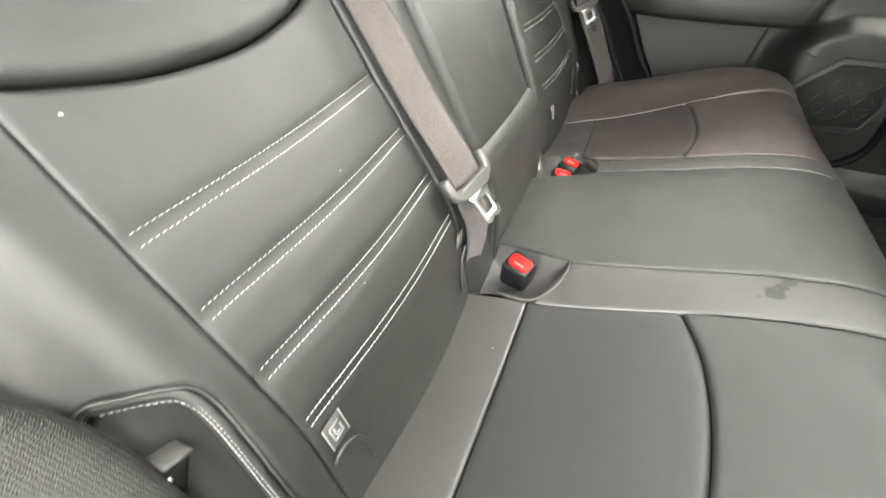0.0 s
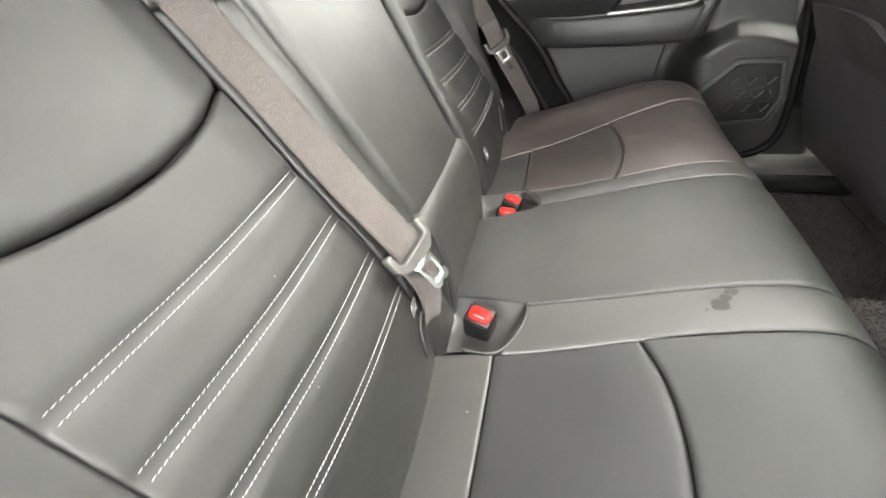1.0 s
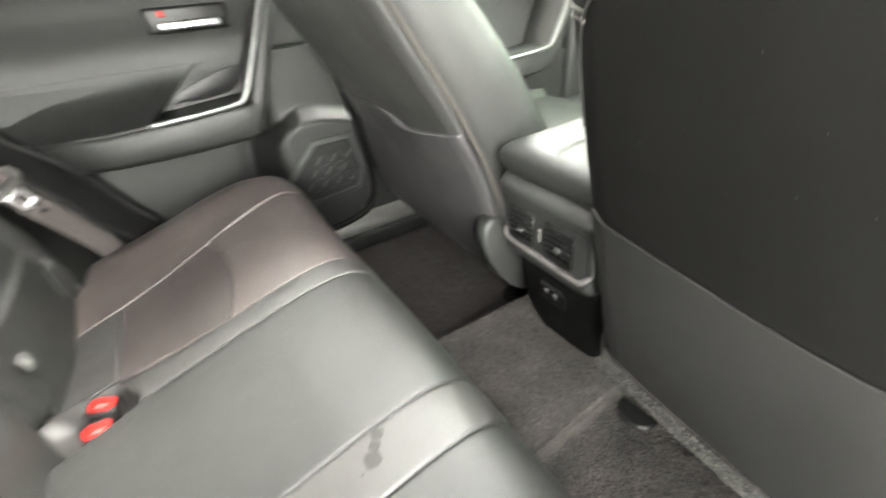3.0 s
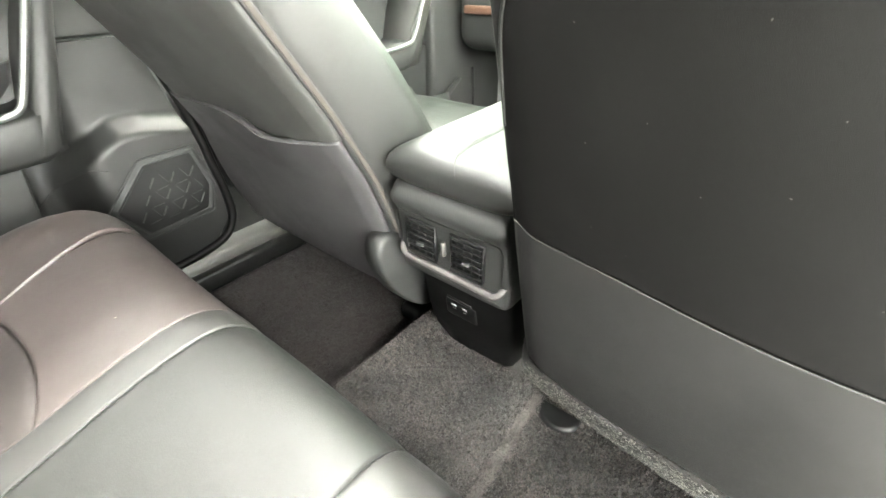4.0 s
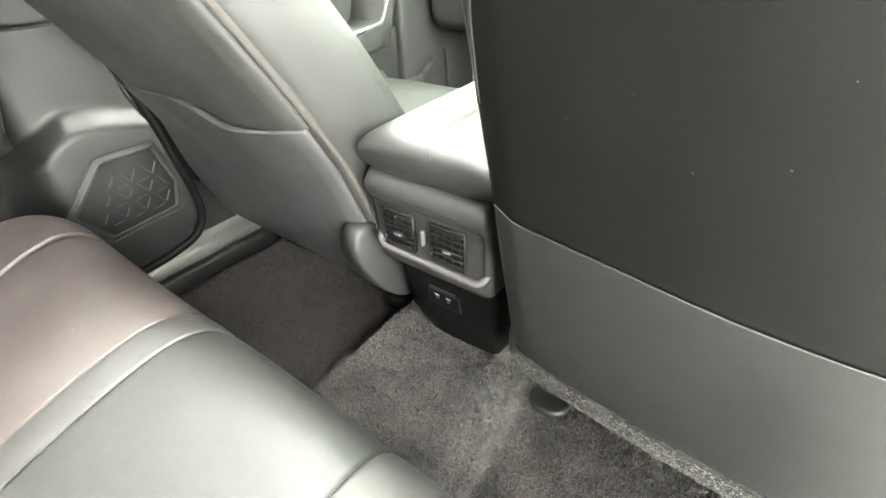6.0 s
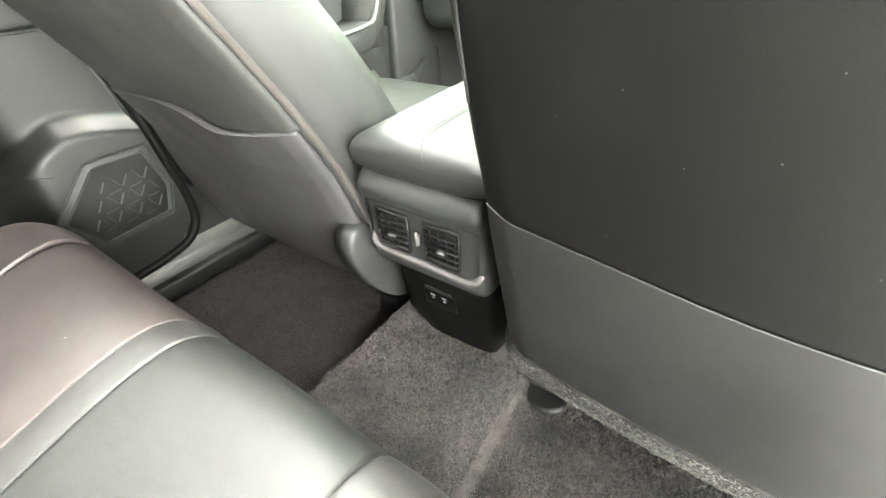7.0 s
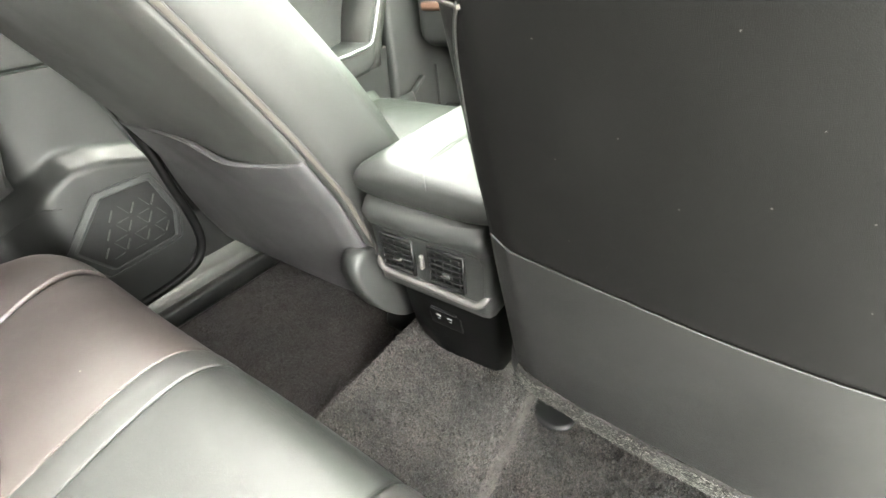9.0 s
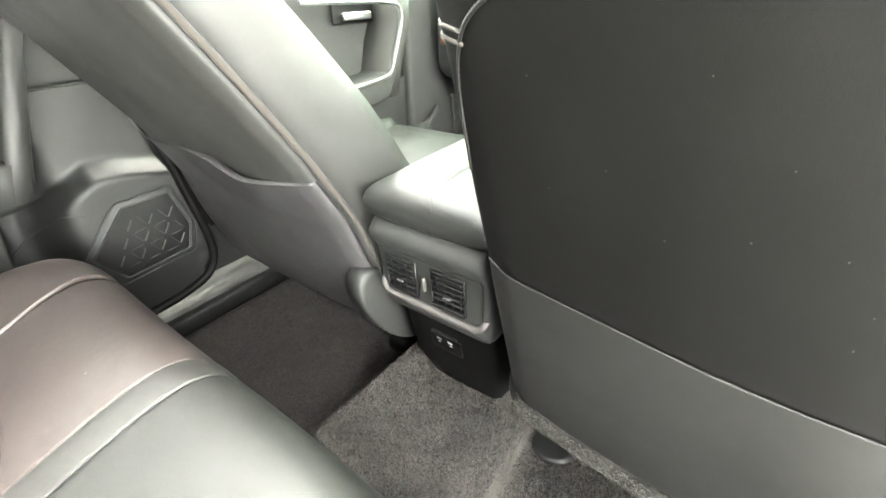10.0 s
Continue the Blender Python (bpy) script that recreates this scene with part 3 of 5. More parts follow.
def backrest(sign, label):
    g, wide = sign, (0.024 if sign > 0 else 0.0)
    core = [[(rear_back(z, g * 0.205)[0] - 0.022, g * 0.207, z), (rear_back(z, g * 0.50)[0] - 0.030, g * 0.50, z), (rear_back(z, g * 0.50)[0] - 0.10, g * 0.50, z), (rear_back(z, g * 0.2)[0] - 0.10, g * 0.207, z)] for z in np.linspace(0.24, 0.86, 12)]
    b = part("backrest", loft(core), BLACK, rear_bench, label, smooth=False)
    top_curve = smooth_line([(0.622, 0.212), (0.607, 0.255), (0.597, 0.31), (0.594, 0.36), (0.597, 0.42), (0.606, 0.47), (0.613, 0.493 + wide)], 40)
    arc = lambda s: (float(np.interp(s, np.linspace(0, 1, 40), top_curve[:, 0])), g * float(np.interp(s, np.linspace(0, 1, 40), top_curve[:, 1])))
    low = lambda s: (0.235, g * (0.212 + (0.281 + wide) * s))
    panel("ribbed_insert", rear_back, low, arc, 40, 150, LEATHER, b, BACK_N, (0.004, 0.0015, 0.0, 0.006), w=0.006, relief=ribs)
    arc2 = lambda s: (arc(s)[0] + 0.0015, arc(s)[1])
    over = lambda s: (0.875, g * (0.20 + (0.29 + wide) * s))
    panel("upper_panel", rear_back, arc2, over, 40, 60, LEATHER, b, BACK_N, (0.004, 0.004, 0.007, 0.015), w=0.013, puff=0.006)
    if g < 0:
        ks = (0, 0.20, 0.26, 0.34, 0.40, 0.44, 0.48, 0.52, 0.58, 0.64, 0.68, 0.72, 0.80, 1)
        ez = (0.2350, 0.3745, 0.3998, 0.4298, 0.4479, 0.4578, 0.4668, 0.4718, 0.4760, 0.4780, 0.4802, 0.4820, 0.4970, 0.8750)
        ey = (0.5275, 0.5257, 0.5247, 0.5210, 0.5189, 0.5191, 0.5215, 0.5268, 0.5373, 0.5477, 0.5541, 0.5602, 0.6000, 0.6700)
        iz = lambda s: float(np.interp(s, (0, 0.35, 0.7, 1), (0.235, 0.44, 0.53, 0.875)))
    else:
        ks, ez, ey = (0, 0.3, 0.6, 1), (0.235, 0.42, 0.60, 0.875), (0.572, 0.606, 0.636, 0.644)
        iz = lambda s: float(np.interp(s, ks, ez))
    fine = smooth_line(list(zip(ks, ez, ey)), 120)
    for _ in range(6):
        fine[1:-1] = 0.25 * fine[:-2] + 0.5 * fine[1:-1] + 0.25 * fine[2:]
    e1 = lambda s: (float(np.interp(s, fine[:, 0], fine[:, 1])), g * float(np.interp(s, fine[:, 0], fine[:, 2])))
    e0 = lambda s: (iz(s), g * (0.4937 + wide))
    panel("side_bolster", rear_back, e0, e1, 90, 40, LEATHER, b, BACK_N, (0, 0, 0.003, 0.003 if g < 0 else 0.014), w=0.006 if g < 0 else 0.020, th=0.010 if g < 0 else 0.045)
    for lo, hi in ROWS_Z:
        for dz in (-1, 1):
            ys = np.linspace(0.216, 0.4915 + wide, 40)
            zs = [row_z(lo, hi, y) + dz * 0.0037 for y in ys]
            pts = [np.array(rear_back(z, g * y)) + np.array(BACK_N) * (ribs(z, y) + 0.0004) for y, z in zip(ys, zs)]
            stitches("stitching", pts, [BACK_N] * 40, THREAD, b, pitch=0.0048, length=0.0032, width=0.0006)
    if g < 0:
        ss = np.linspace(0.02, 0.74, 90)
        pts = np.array([e1(s) for s in ss])
        tang = np.gradient(pts, axis=0)
        tang /= np.linalg.norm(tang, axis=1)[:, None]
        way = np.stack([tang[:, 1], -tang[:, 0]], 1)
        q = [np.array(rear_back(p[0], p[1])) + np.array((-0.006, w[1] * 0.005, w[0] * 0.005)) for p, w in zip(pts, way)]
        outs = [np.array((0.75, 0.55 * w[1], 0.55 * w[0] + 0.15)) for w in way]
        outs = [o / np.linalg.norm(o) for o in outs]
        for off in (-0.0010, 0.0012):
            stitches("edge_stitching", [c + o * (0.0056 - 0.25 * abs(off)) + np.array((0, w[1] * off, w[0] * off)) for c, w, o in zip(q, way, outs)], outs, THREAD, b, pitch=0.0034, length=0.0025, width=0.0005)
        part("edge_facing", tube(q, 0.0050, 10), LEATHER, b)
        part("edge_piping", tube([np.array(rear_back(p[0], p[1])) for p in pts], 0.0015, 6), LEATHER, b)
    return b


near_back = backrest(-1, "ribbed leather backrest with white stitching")
far_back = backrest(1, "ribbed leather backrest with white stitching")

def arm_face(z, y):
    return (-0.085 - 0.487 * (z - 0.417) + 0.004 * math.cos(y / 0.13 * 1.4), y, z)


AR = lambda z: 0.140 + 0.05 * max(0.0, z - 0.42)
AL = lambda z: -0.112 - 0.085 * max(0.0, z - 0.42)


# ---- centre backrest with its folded armrest ----


def mid_face(z, y):
    return (float(np.interp(z, BP[:, 1], BP[:, 0])) - 0.001, y, z)


def border_face(z, y):
    """Rises towards the armrest's side above the hinge."""
    return (mid_face(z, y)[0] + 0.031 * min(1.0, max(0.0, (z - 0.43) / 0.24)) * min(1.0, max(0.0, (y + 0.2095) / 0.062)), y, z)


mid = part("centre_backrest", loft([[(mid_face(z, 0)[0] - 0.035, -0.118, z), (mid_face(z, 0)[0] - 0.035, 0.176, z), (mid_face(z, 0)[0] - 0.10, 0.176, z), (mid_face(z, 0)[0] - 0.10, -0.118, z)] for z in np.linspace(0.26, 0.87, 12)]), BLACK, rear_bench, "dark recess behind the armrest", smooth=False)
panel("inner_border", border_face, lambda s: (0.24 + 0.447 * s, -0.2095), lambda s: (0.24 + 0.447 * s, -0.108), 50, 16, LEATHER, mid, BACK_N, (0, 0.003, 0.003, 0.006), w=0.016)
panel("upper_border", border_face, lambda s: (0.6885 + 0.187 * s, -0.2095), lambda s: (0.6885 + 0.187 * s, -0.108), 24, 16, LEATHER, mid, BACK_N, (0.003, 0, 0.003, 0.006), w=0.016)
part("inner_piping", tube([(arm_face(z, 0)[0] - 0.022, AL(z) - 0.004, z) for z in np.linspace(0.43, 0.86, 40)], 0.0060, 10), LEATHER, mid)

def ridge_face(z, y):
    k = min(1.0, max(0.0, (z - 0.40) / 0.31))
    return (float(np.interp(z, BP[:, 1], BP[:, 0])) + 0.004 + 0.064 * k * (1 - 0.75 * max(0.0, (y - 0.180) / 0.045)), y, z)


panel("outer_border", ridge_face, lambda s: (0.30 + 0.575 * s, 0.1665), lambda s: (0.30 + 0.575 * s, 0.225), 60, 16, LEATHER, mid, BACK_N, (0, 0, 0.006, 0.004), w=0.010, th=0.05)


arm = panel("armrest", arm_face, lambda s: (0.420 + 0.44 * s, AL(0.420 + 0.44 * s)), lambda s: (0.420 + 0.44 * s, AR(0.420 + 0.44 * s)), 70, 50, LEATHER, rear_bench, BACK_N, (0.006, 0.01, 0.011, 0.007), w=0.013, puff=0.003, th=0.06, label="leather armrest folded up into the backrest")
HP = smooth_line([(-0.092, 0.425), (-0.080, 0.421), (-0.068, 0.404), (-0.058, 0.372), (-0.050, 0.33), (-0.047, 0.24)], 50)


def hinge_face(k, y):
    r = max(0.0, (abs(y - 0.015) - 0.115) / 0.05)
    return (float(np.interp(k, np.linspace(0, 1, 50), HP[:, 0])) - 0.02 * r * r, y, float(np.interp(k, np.linspace(0, 1, 50), HP[:, 1])))


panel("hinge_cover", hinge_face, lambda s: (s, -0.118), lambda s: (s, 0.150), 50, 40, LEATHER, arm, (1, 0, 0.2), (0, 0, 0.004, 0.006), w=0.012, th=0.02)
panel("hinge_side", hinge_face, lambda s: (s, -0.168), lambda s: (s, -0.1195), 50, 14, LEATHER, arm, (1, 0, 0.2), (0, 0, 0.003, 0.003), w=0.008, th=0.02)


# ---- seat belts ----
def latch_plate(m, label):
    """The tongue of a belt: along its x the webbing leaves, along y it is wide."""
    b = thing("belt_tongue", label, "seat belt tongue", "belt tongues")
    outer = [(-0.016, -0.036), (0.000, -0.037), (0.009, -0.033), (0.016, -0.020), (0.018, 0.020), (0.009, 0.033), (0.000, 0.037), (-0.016, 0.036), (-0.018, 0.033), (-0.017, 0.0285), (-0.001, 0.0275), (0.001, 0.020), (0.001, -0.020), (-0.001, -0.0275), (-0.017, -0.0285), (-0.018, -0.033)]
    part("grip", prism(outer, 0.011, pose(0, 0, -0.0045), 0.003, 3), GRIP, b)
    part("slot_lip", box((0.004, 0.050, 0.004), (0.003, 0, 0.007), 0.0015, 2), GRIP, b)
    o2 = [(0.012, -0.020), (0.022, -0.0145), (0.046, -0.0145), (0.050, -0.012), (0.051, -0.006), (0.048, 0.0), (0.051, 0.006), (0.050, 0.012), (0.046, 0.0145), (0.022, 0.0145), (0.012, 0.020), (0.012, 0)]
    i2 = [(0.0235, -0.0075), (0.025, -0.008), (0.038, -0.008), (0.040, -0.0075), (0.0405, -0.005), (0.0405, 0.0), (0.0405, 0.005), (0.040, 0.0075), (0.038, 0.008), (0.025, 0.008), (0.0235, 0.0075), (0.0235, 0)]
    o2, i2 = ([(0.012 + (x - 0.012) * 1.08, y * 1.0) for x, y in pts] for pts in (o2, i2))
    part("steel_tongue", ring_prism(o2, i2, 0.0025, pose(0, 0, 0.0020)), CHROME, b, "bright steel tongue")
    b.matrix_world = m
    return b


belt = thing("near_seat_belt", "brown-grey seat belt webbing lying over the backrest", "seat belt")
lift = lambda z: -0.107 - 0.653 * (z - 0.49)
bp = smooth_line([(lift(z) + (0.006 if z < 0.47 else 0.0), -0.199 - 0.0045 * max(0.0, (0.60 - z) / 0.16), z) for z in (0.87, 0.78, 0.69, 0.60, 0.52, 0.462, 0.437)], 50)
ACROSS = (0.21, 0.96, 0.137)
part("upper_webbing", strap(bp, [ACROSS] * 50, 0.046, fold=0.003), WEBBING, belt)
bq = smooth_line([(-0.073, -0.204, 0.440), (-0.066, -0.199, 0.418), (-0.058, -0.192, 0.388), (-0.056, -0.187, 0.35), (-0.062, -0.185, 0.30), (-0.070, -0.185, 0.26)], 36)
part("lower_webbing", strap(bq, [ACROSS] * 36, 0.046, fold=0.003), WEBBING, belt)
tx = Vector((0.60, 0.0, -0.80)).normalized()
ty = (Vector(ACROSS) - tx * tx.dot(Vector(ACROSS))).normalized()
tz = tx.cross(ty)
latch_plate(Matrix.Translation((-0.067, -0.2045, 0.4415)) @ Matrix((tx, ty, tz)).transposed().to_4x4(), "grey belt tongue with a bright steel blade")

far_belt = thing("far_seat_belt", "brown-grey seat belt hanging beside the backrest", "seat belt")
bp = smooth_line([(-0.255, 0.690, 0.80), (-0.188, 0.668, 0.675), (-0.152, 0.652, 0.594), (-0.109, 0.632, 0.525), (-0.078, 0.628, 0.462), (-0.04, 0.64, 0.39), (0.00, 0.655, 0.31), (0.01, 0.66, 0.27)], 50)
part("upper_webbing", strap(bp[:27], [(0.75, 0.6, 0.3)] * 27, 0.048, fold=0.004), WEBBING, far_belt)
part("lower_webbing", strap(bp[26:] + np.array((0.002, -0.001, 0)), [(0.70, 0.66, 0.28)] * len(bp[26:]), 0.047, fold=0.004), WEBBING, far_belt)
part("belt_stop", box((0.010, 0.006, 0.010), tuple(bp[36] + np.array((0.003, -0.004, 0.0))), 0.003, 3), BLACK, far_belt, "small black stop button")
tx = Vector((0.42, 0.15, -0.88)).normalized()
ty = (Vector((0.75, 0.6, 0.3)) - tx * tx.dot(Vector((0.75, 0.6, 0.3)))).normalized()
latch_plate(Matrix.Translation((-0.082, 0.622, 0.476)) @ Matrix((tx, ty, tx.cross(ty))).transposed().to_4x4(), "grey belt tongue hanging on the webbing")


# ---- labels, stain and crumbs on the bench ----
def tag(y, z, w, h, turn, name_label, curl=0.0):
    t = thing("anchor_label", name_label, "fabric label", "seat anchor labels")
    x = rear_back(z, y)[0] + (0.010 if y > 0 else 0.0)
    m = Matrix.Translation((x + 0.0028, y, z)) @ Matrix.Rotation(radians(-18 + curl), 4, "Y") @ Matrix(((0, 0, 1, 0), (1, 0, 0, 0), (0, 1, 0, 0), (0, 0, 0, 1))) @ Matrix.Rotation(radians(turn), 4, "Z")
    def put(name, size, at, mat):
        bm = box(size, at, min(size) * 0.3, 1)
        bmesh.ops.transform(bm, matrix=m, verts=bm.verts)
        part(name, bm, mat, t)
    put("cloth", (w, h, 0.0012), (0, 0, 0), TAG_GREY)
    for sx in (-1, 1):
        put("hem", (0.0016, h, 0.0016), (sx * w * 0.46, 0, 0.0003), TAG)
    put("seat_mark", (w * 0.50, h * 0.08, 0.001), (0, h * 0.26, 0.0008), TAG)
    put("seat_mark", (w * 0.50, h * 0.08, 0.001), (0, -h * 0.26, 0.0008), TAG)
    put("seat_mark", (w * 0.08, h * 0.52, 0.001), (-w * 0.24, 0, 0.0008), TAG)
    put("seat_mark", (w * 0.08, h * 0.34, 0.001), (w * 0.24, -h * 0.09, 0.0008), TAG)
    put("figure_mark", (w * 0.10, h * 0.26, 0.001), (-w * 0.08, h * 0.02, 0.0009), TAG)
    put("figure_mark", (w * 0.26, h * 0.09, 0.001), (w * 0.02, -h * 0.12, 0.0009), TAG)
    return t


tag(-0.474, 0.368, 0.022, 0.024, 0, "grey fabric label with a white seat sign")
tag(-0.219, 0.366, 0.014, 0.024, 10, "white fabric label folded beside the belt", 20)
tag(0.236, 0.352, 0.016, 0.024, 0, "white fabric label at the seat's foot")
tag(0.518, 0.358, 0.016, 0.024, 0, "white fabric label at the seat's foot")
for yy, g in ((-0.468, 1), (-0.222, -1), (0.215, 1), (0.505, -1)):
    pts = smooth_line([(rear_back(0.345, yy)[0] + 0.002, yy - g * 0.020, 0.343), (rear_back(0.35, yy)[0] + 0.004, yy - g * 0.010, 0.350), (rear_back(0.345, yy)[0] + 0.005, yy + g * 0.004, 0.345), (rear_back(0.325, yy)[0] + 0.004, yy + g * 0.012, 0.325), (rear_back(0.30, yy)[0] + 0.003, yy + g * 0.014, 0.300)], 24)
    part("anchor_flap_edge", tube(pts, 0.0018, 6), LEATHER, near_back if yy < 0 else far_back)

rr = random.Random(11)


def crumb(at, size, label="tiny pale crumb of lint on black leather"):
    c = tagged(part("crumb", box((size, size * rr.uniform(0.3, 0.6), size * 0.4), (0, 0, 0), size * 0.1, 1), CRUMB), label, "crumb", "crumbs")
    c.matrix_world = pose(*at, rr.uniform(-30, 30), rr.uniform(-30, 30), rr.uniform(0, 180))


for x, y in ((0.003, -0.287), (0.14, -0.33), (0.22, -0.105), (0.30, 0.26), (0.15, 0.02)):
    c = cushion(along(x), y)
    crumb((c[0], c[1], c[2] + 0.0010), 0.0020)
for z, y in ((0.592, -0.470), (0.50, -0.33), (0.43, -0.38)):
    c = rear_back(z, y)
    crumb((c[0] + 0.0012, y, z + 0.0008), 0.0026 if z > 0.58 else 0.0011)


# ---- front seats ----
SECTION = [(0.0, 0.0), (0.35, 0.001), (0.65, 0.005), (0.84, 0.013), (0.93, 0.026), (0.98, 0.045), (1.0, 0.080), (1.0, 0.130), (0.96, 0.165), (0.84, 0.178), (0.66, 0.150), (0.45, 0.118), (0.2, 0.108), (0.0, 0.106)]


def front_seat(name, y0, x0, z0, slope, sign, label, profile=None, foot=0.20):
    """y0: its middle; its back passes (x0, z0) and leans by slope; sign: +1 where its inner side looks to -y."""
    b = thing(name, label, "car seat", "front seats")
    W = 0.283
    outer = lambda z, u: float(np.interp(z, (0.20, 0.30, 0.36, 0.46, 0.56), (0.305, 0.305, 0.29, 0.25, 0.25))) if profile and u * sign > 0 else W

    def spine(z):
        if profile:
            return float(np.interp(z, [q[0] for q in profile], [q[1] for q in profile]))
        return x0 - slope * (min(z, 0.74) - z0) - 0.6 * slope * max(0.0, z - 0.74)

    def flat(z, u):
        """The outer edge is less rounded towards the foot of the reclined seat."""
        return float(np.interp(z, (0.33, 0.54), (0.15, 1.0))) if profile and u * sign > 0 else 1.0

    def back(z, y):
        u = (y - y0) / outer(z, y - y0)
        v = float(np.interp(abs(u), [q[0] for q in SECTION[:7]], [q[1] for q in SECTION[:7]])) * flat(z, u)
        return (spine(z) + v + 0.02 * (not profile) * max(0.0, (0.26 - z) / 0.1) ** 2, y, z)

    sec = smooth_line(SECTION, 30)
    full = [(u, v) for u, v in sec] + [(-u, v) for u, v in sec[-2:0:-1]]
    rings = []
    for z in np.linspace(foot, 1.02, 34):
        k = max(0.0, (z - 0.86) / 0.16)
        wz = W * (0.93 + 0.07 * min(1, max(0, (z - 0.2) / 0.25))) * (1 - 0.16 * k ** 2)
        dz = 1.0 + 0.25 * max(0.0, (0.5 - z) / 0.3) - 0.35 * k
        c = 0.0 if profile else 0.03 * max(0.0, (0.26 - z) / 0.1) ** 2
        rings.append([(spine(z) + v * (flat(z, u) if v < 0.06 else 1.0) * (1.0 if profile and v < 0.06 else dz * (float(np.interp(z, (0.45, 0.62, 0.78), (1.08, 1.0, 0.82))) if profile else 1.0)) + 0.004 + c, y0 + u * (outer(z, u) if profile else wz), z) for u, v in full])
    # Near body takes the shaded vinyl, dulling the light along its edge.
    part("backrest", loft(rings), LEATHER if profile else VINYL_NEAR_SHADED, b)
    return b, back, W


near_seat, near_face, NW = front_seat("front_seat", -0.400, 0.549, 0.52, 0.30, -1, "black front seat with a plain vinyl back")
far_seat, far_face, FW = front_seat("front_seat", 0.400, 0.571, 0.52, 0.56, 1, "black front seat with a map pocket and tan piping",
                                     [(0.17, 0.715), (0.20, 0.700), (0.29, 0.664), (0.376, 0.635), (0.454, 0.609), (0.507, 0.582), (0.568, 0.549), (0.633, 0.509), (0.70, 0.467), (0.80, 0.40), (1.03, 0.285)], 0.185)


def rear_cover(seat, face, y0, W, g, pocket_line, low_z, mat, pocket, proud):
    """g: +1 where inner is towards -y (far seat)."""
    inn, out = y0 - g * (0.93 if g > 0 else 0.985) * W, y0 + g * 0.93 * W
    k = np.linspace(0, 1, 50)
    pl = smooth_line(pocket_line, 50)
    c = lambda s: (float(np.interp(s, k, pl[:, 1])), float(np.interp(s, k, pl[:, 0])))
    top = lambda s: (0.98, inn + ((out if g < 0 else y0 + 0.233) - inn) * s)
    def lift(d):
        return lambda z, y: (face(z, y)[0] - d, y, z)
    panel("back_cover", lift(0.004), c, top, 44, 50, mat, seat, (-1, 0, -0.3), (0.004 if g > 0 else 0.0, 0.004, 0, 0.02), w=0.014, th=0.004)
    bot = lambda s: (low_z - (0.036 * min(1.0, s * 1.9) if g < 0 else 0.0), inn + ((out if g < 0 else y0 + 0.285) - inn) * s)
    sag = lambda z, y: 0.009 * math.exp(-((y - 0.285) / 0.075) ** 2) * math.exp(-((z - 0.515) / 0.07) ** 2) if g > 0 else 0.0
    hang = lambda z, y: (face(z, y)[0] - 0.004 - proud - sag(z, y), y, z)
    panel("map_pocket", hang, bot, c, 44, 40, pocket, seat, (-1, 0, -0.3), (0.005 if g > 0 else 0.0, 0.005, 0.004, 0.0), w=0.014, th=0.004)
    part("pocket_rim", tube([np.array(hang(*c(s))) for s in np.linspace(0.0, 1.0, 60)], 0.0010 if g < 0 else 0.0016, 6), pocket, seat)


# Both seats share one vinyl; their tones differ only to paint the light.
rear_cover(near_seat, near_face, -0.400, NW, -1, [(-0.139, 0.523), (-0.17, 0.517), (-0.21, 0.516), (-0.255, 0.511), (-0.30, 0.505), (-0.34, 0.500), (-0.40, 0.498), (-0.52, 0.503), (-0.661, 0.52)], 0.270, VINYL_NEAR_SHADED, POCKET_NEAR_SHADED, 0.0012)
rear_cover(far_seat, far_face, 0.400, FW, 1, [(0.139, 0.530), (0.17, 0.527), (0.21, 0.521), (0.275, 0.515), (0.30, 0.5205), (0.325, 0.531), (0.37, 0.539), (0.44, 0.541), (0.55, 0.535), (0.605, 0.529), (0.628, 0.538)], 0.192, COVER_FAR_LIT, POCKET_FAR_LIT, 0.005)

part("lower_hem", tube([(far_face(0.197, y)[0] - 0.006, y, 0.197) for y in np.linspace(0.15, 0.66, 50)], 0.0022, 8), POCKET_FAR_LIT, far_seat)
# piping down the far seat's inner edge
band = [(far_face(z, 0.1365)[0] + 0.006, 0.1335, z) for z in np.linspace(0.30, 0.95, 60)]
part("edge_band", strap(band, [(0.75, -0.66, 0.2)] * 60, 0.0065, 0.002, 0.001), THREAD_TAN, far_seat, "dull tan edge band")
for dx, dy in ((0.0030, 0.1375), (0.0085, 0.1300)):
    part("edge_piping", tube([(far_face(z, 0.1365)[0] + dx, dy, z) for z in np.linspace(0.30, 0.95, 50)], 0.0008, 6), POCKET_FAR_LIT, far_seat)
part("edge_piping", tube([(near_face(z, -0.137)[0], -0.136, z) for z in np.linspace(0.30, 0.95, 40)], 0.0012, 8), VINYL_NEAR_SHADED, near_seat)
# seam over the near seat's shoulder and the cover's tie
def near_on(y, z):
    return (near_face(z, y)[0] - 0.0045, y, z)


part("shoulder_piping", tube([near_on(y, z) for y, z in smooth_line([(-0.139, 0.62), (-0.142, 0.665), (-0.146, 0.69), (-0.152, 0.706), (-0.163, 0.722), (-0.182, 0.735), (-0.22, 0.747), (-0.27, 0.755)], 44)], 0.0014, 8), PLASTIC_DARK, near_seat)
for zz in (0.714, 0.721):
    part("cover_tie", tube([near_on(y, zz + 0.15 * (y + 0.14)) for y in np.linspace(-0.1275, -0.158, 10)], 0.0015, 6), THREAD_TAN, near_seat, "pale cover tie")
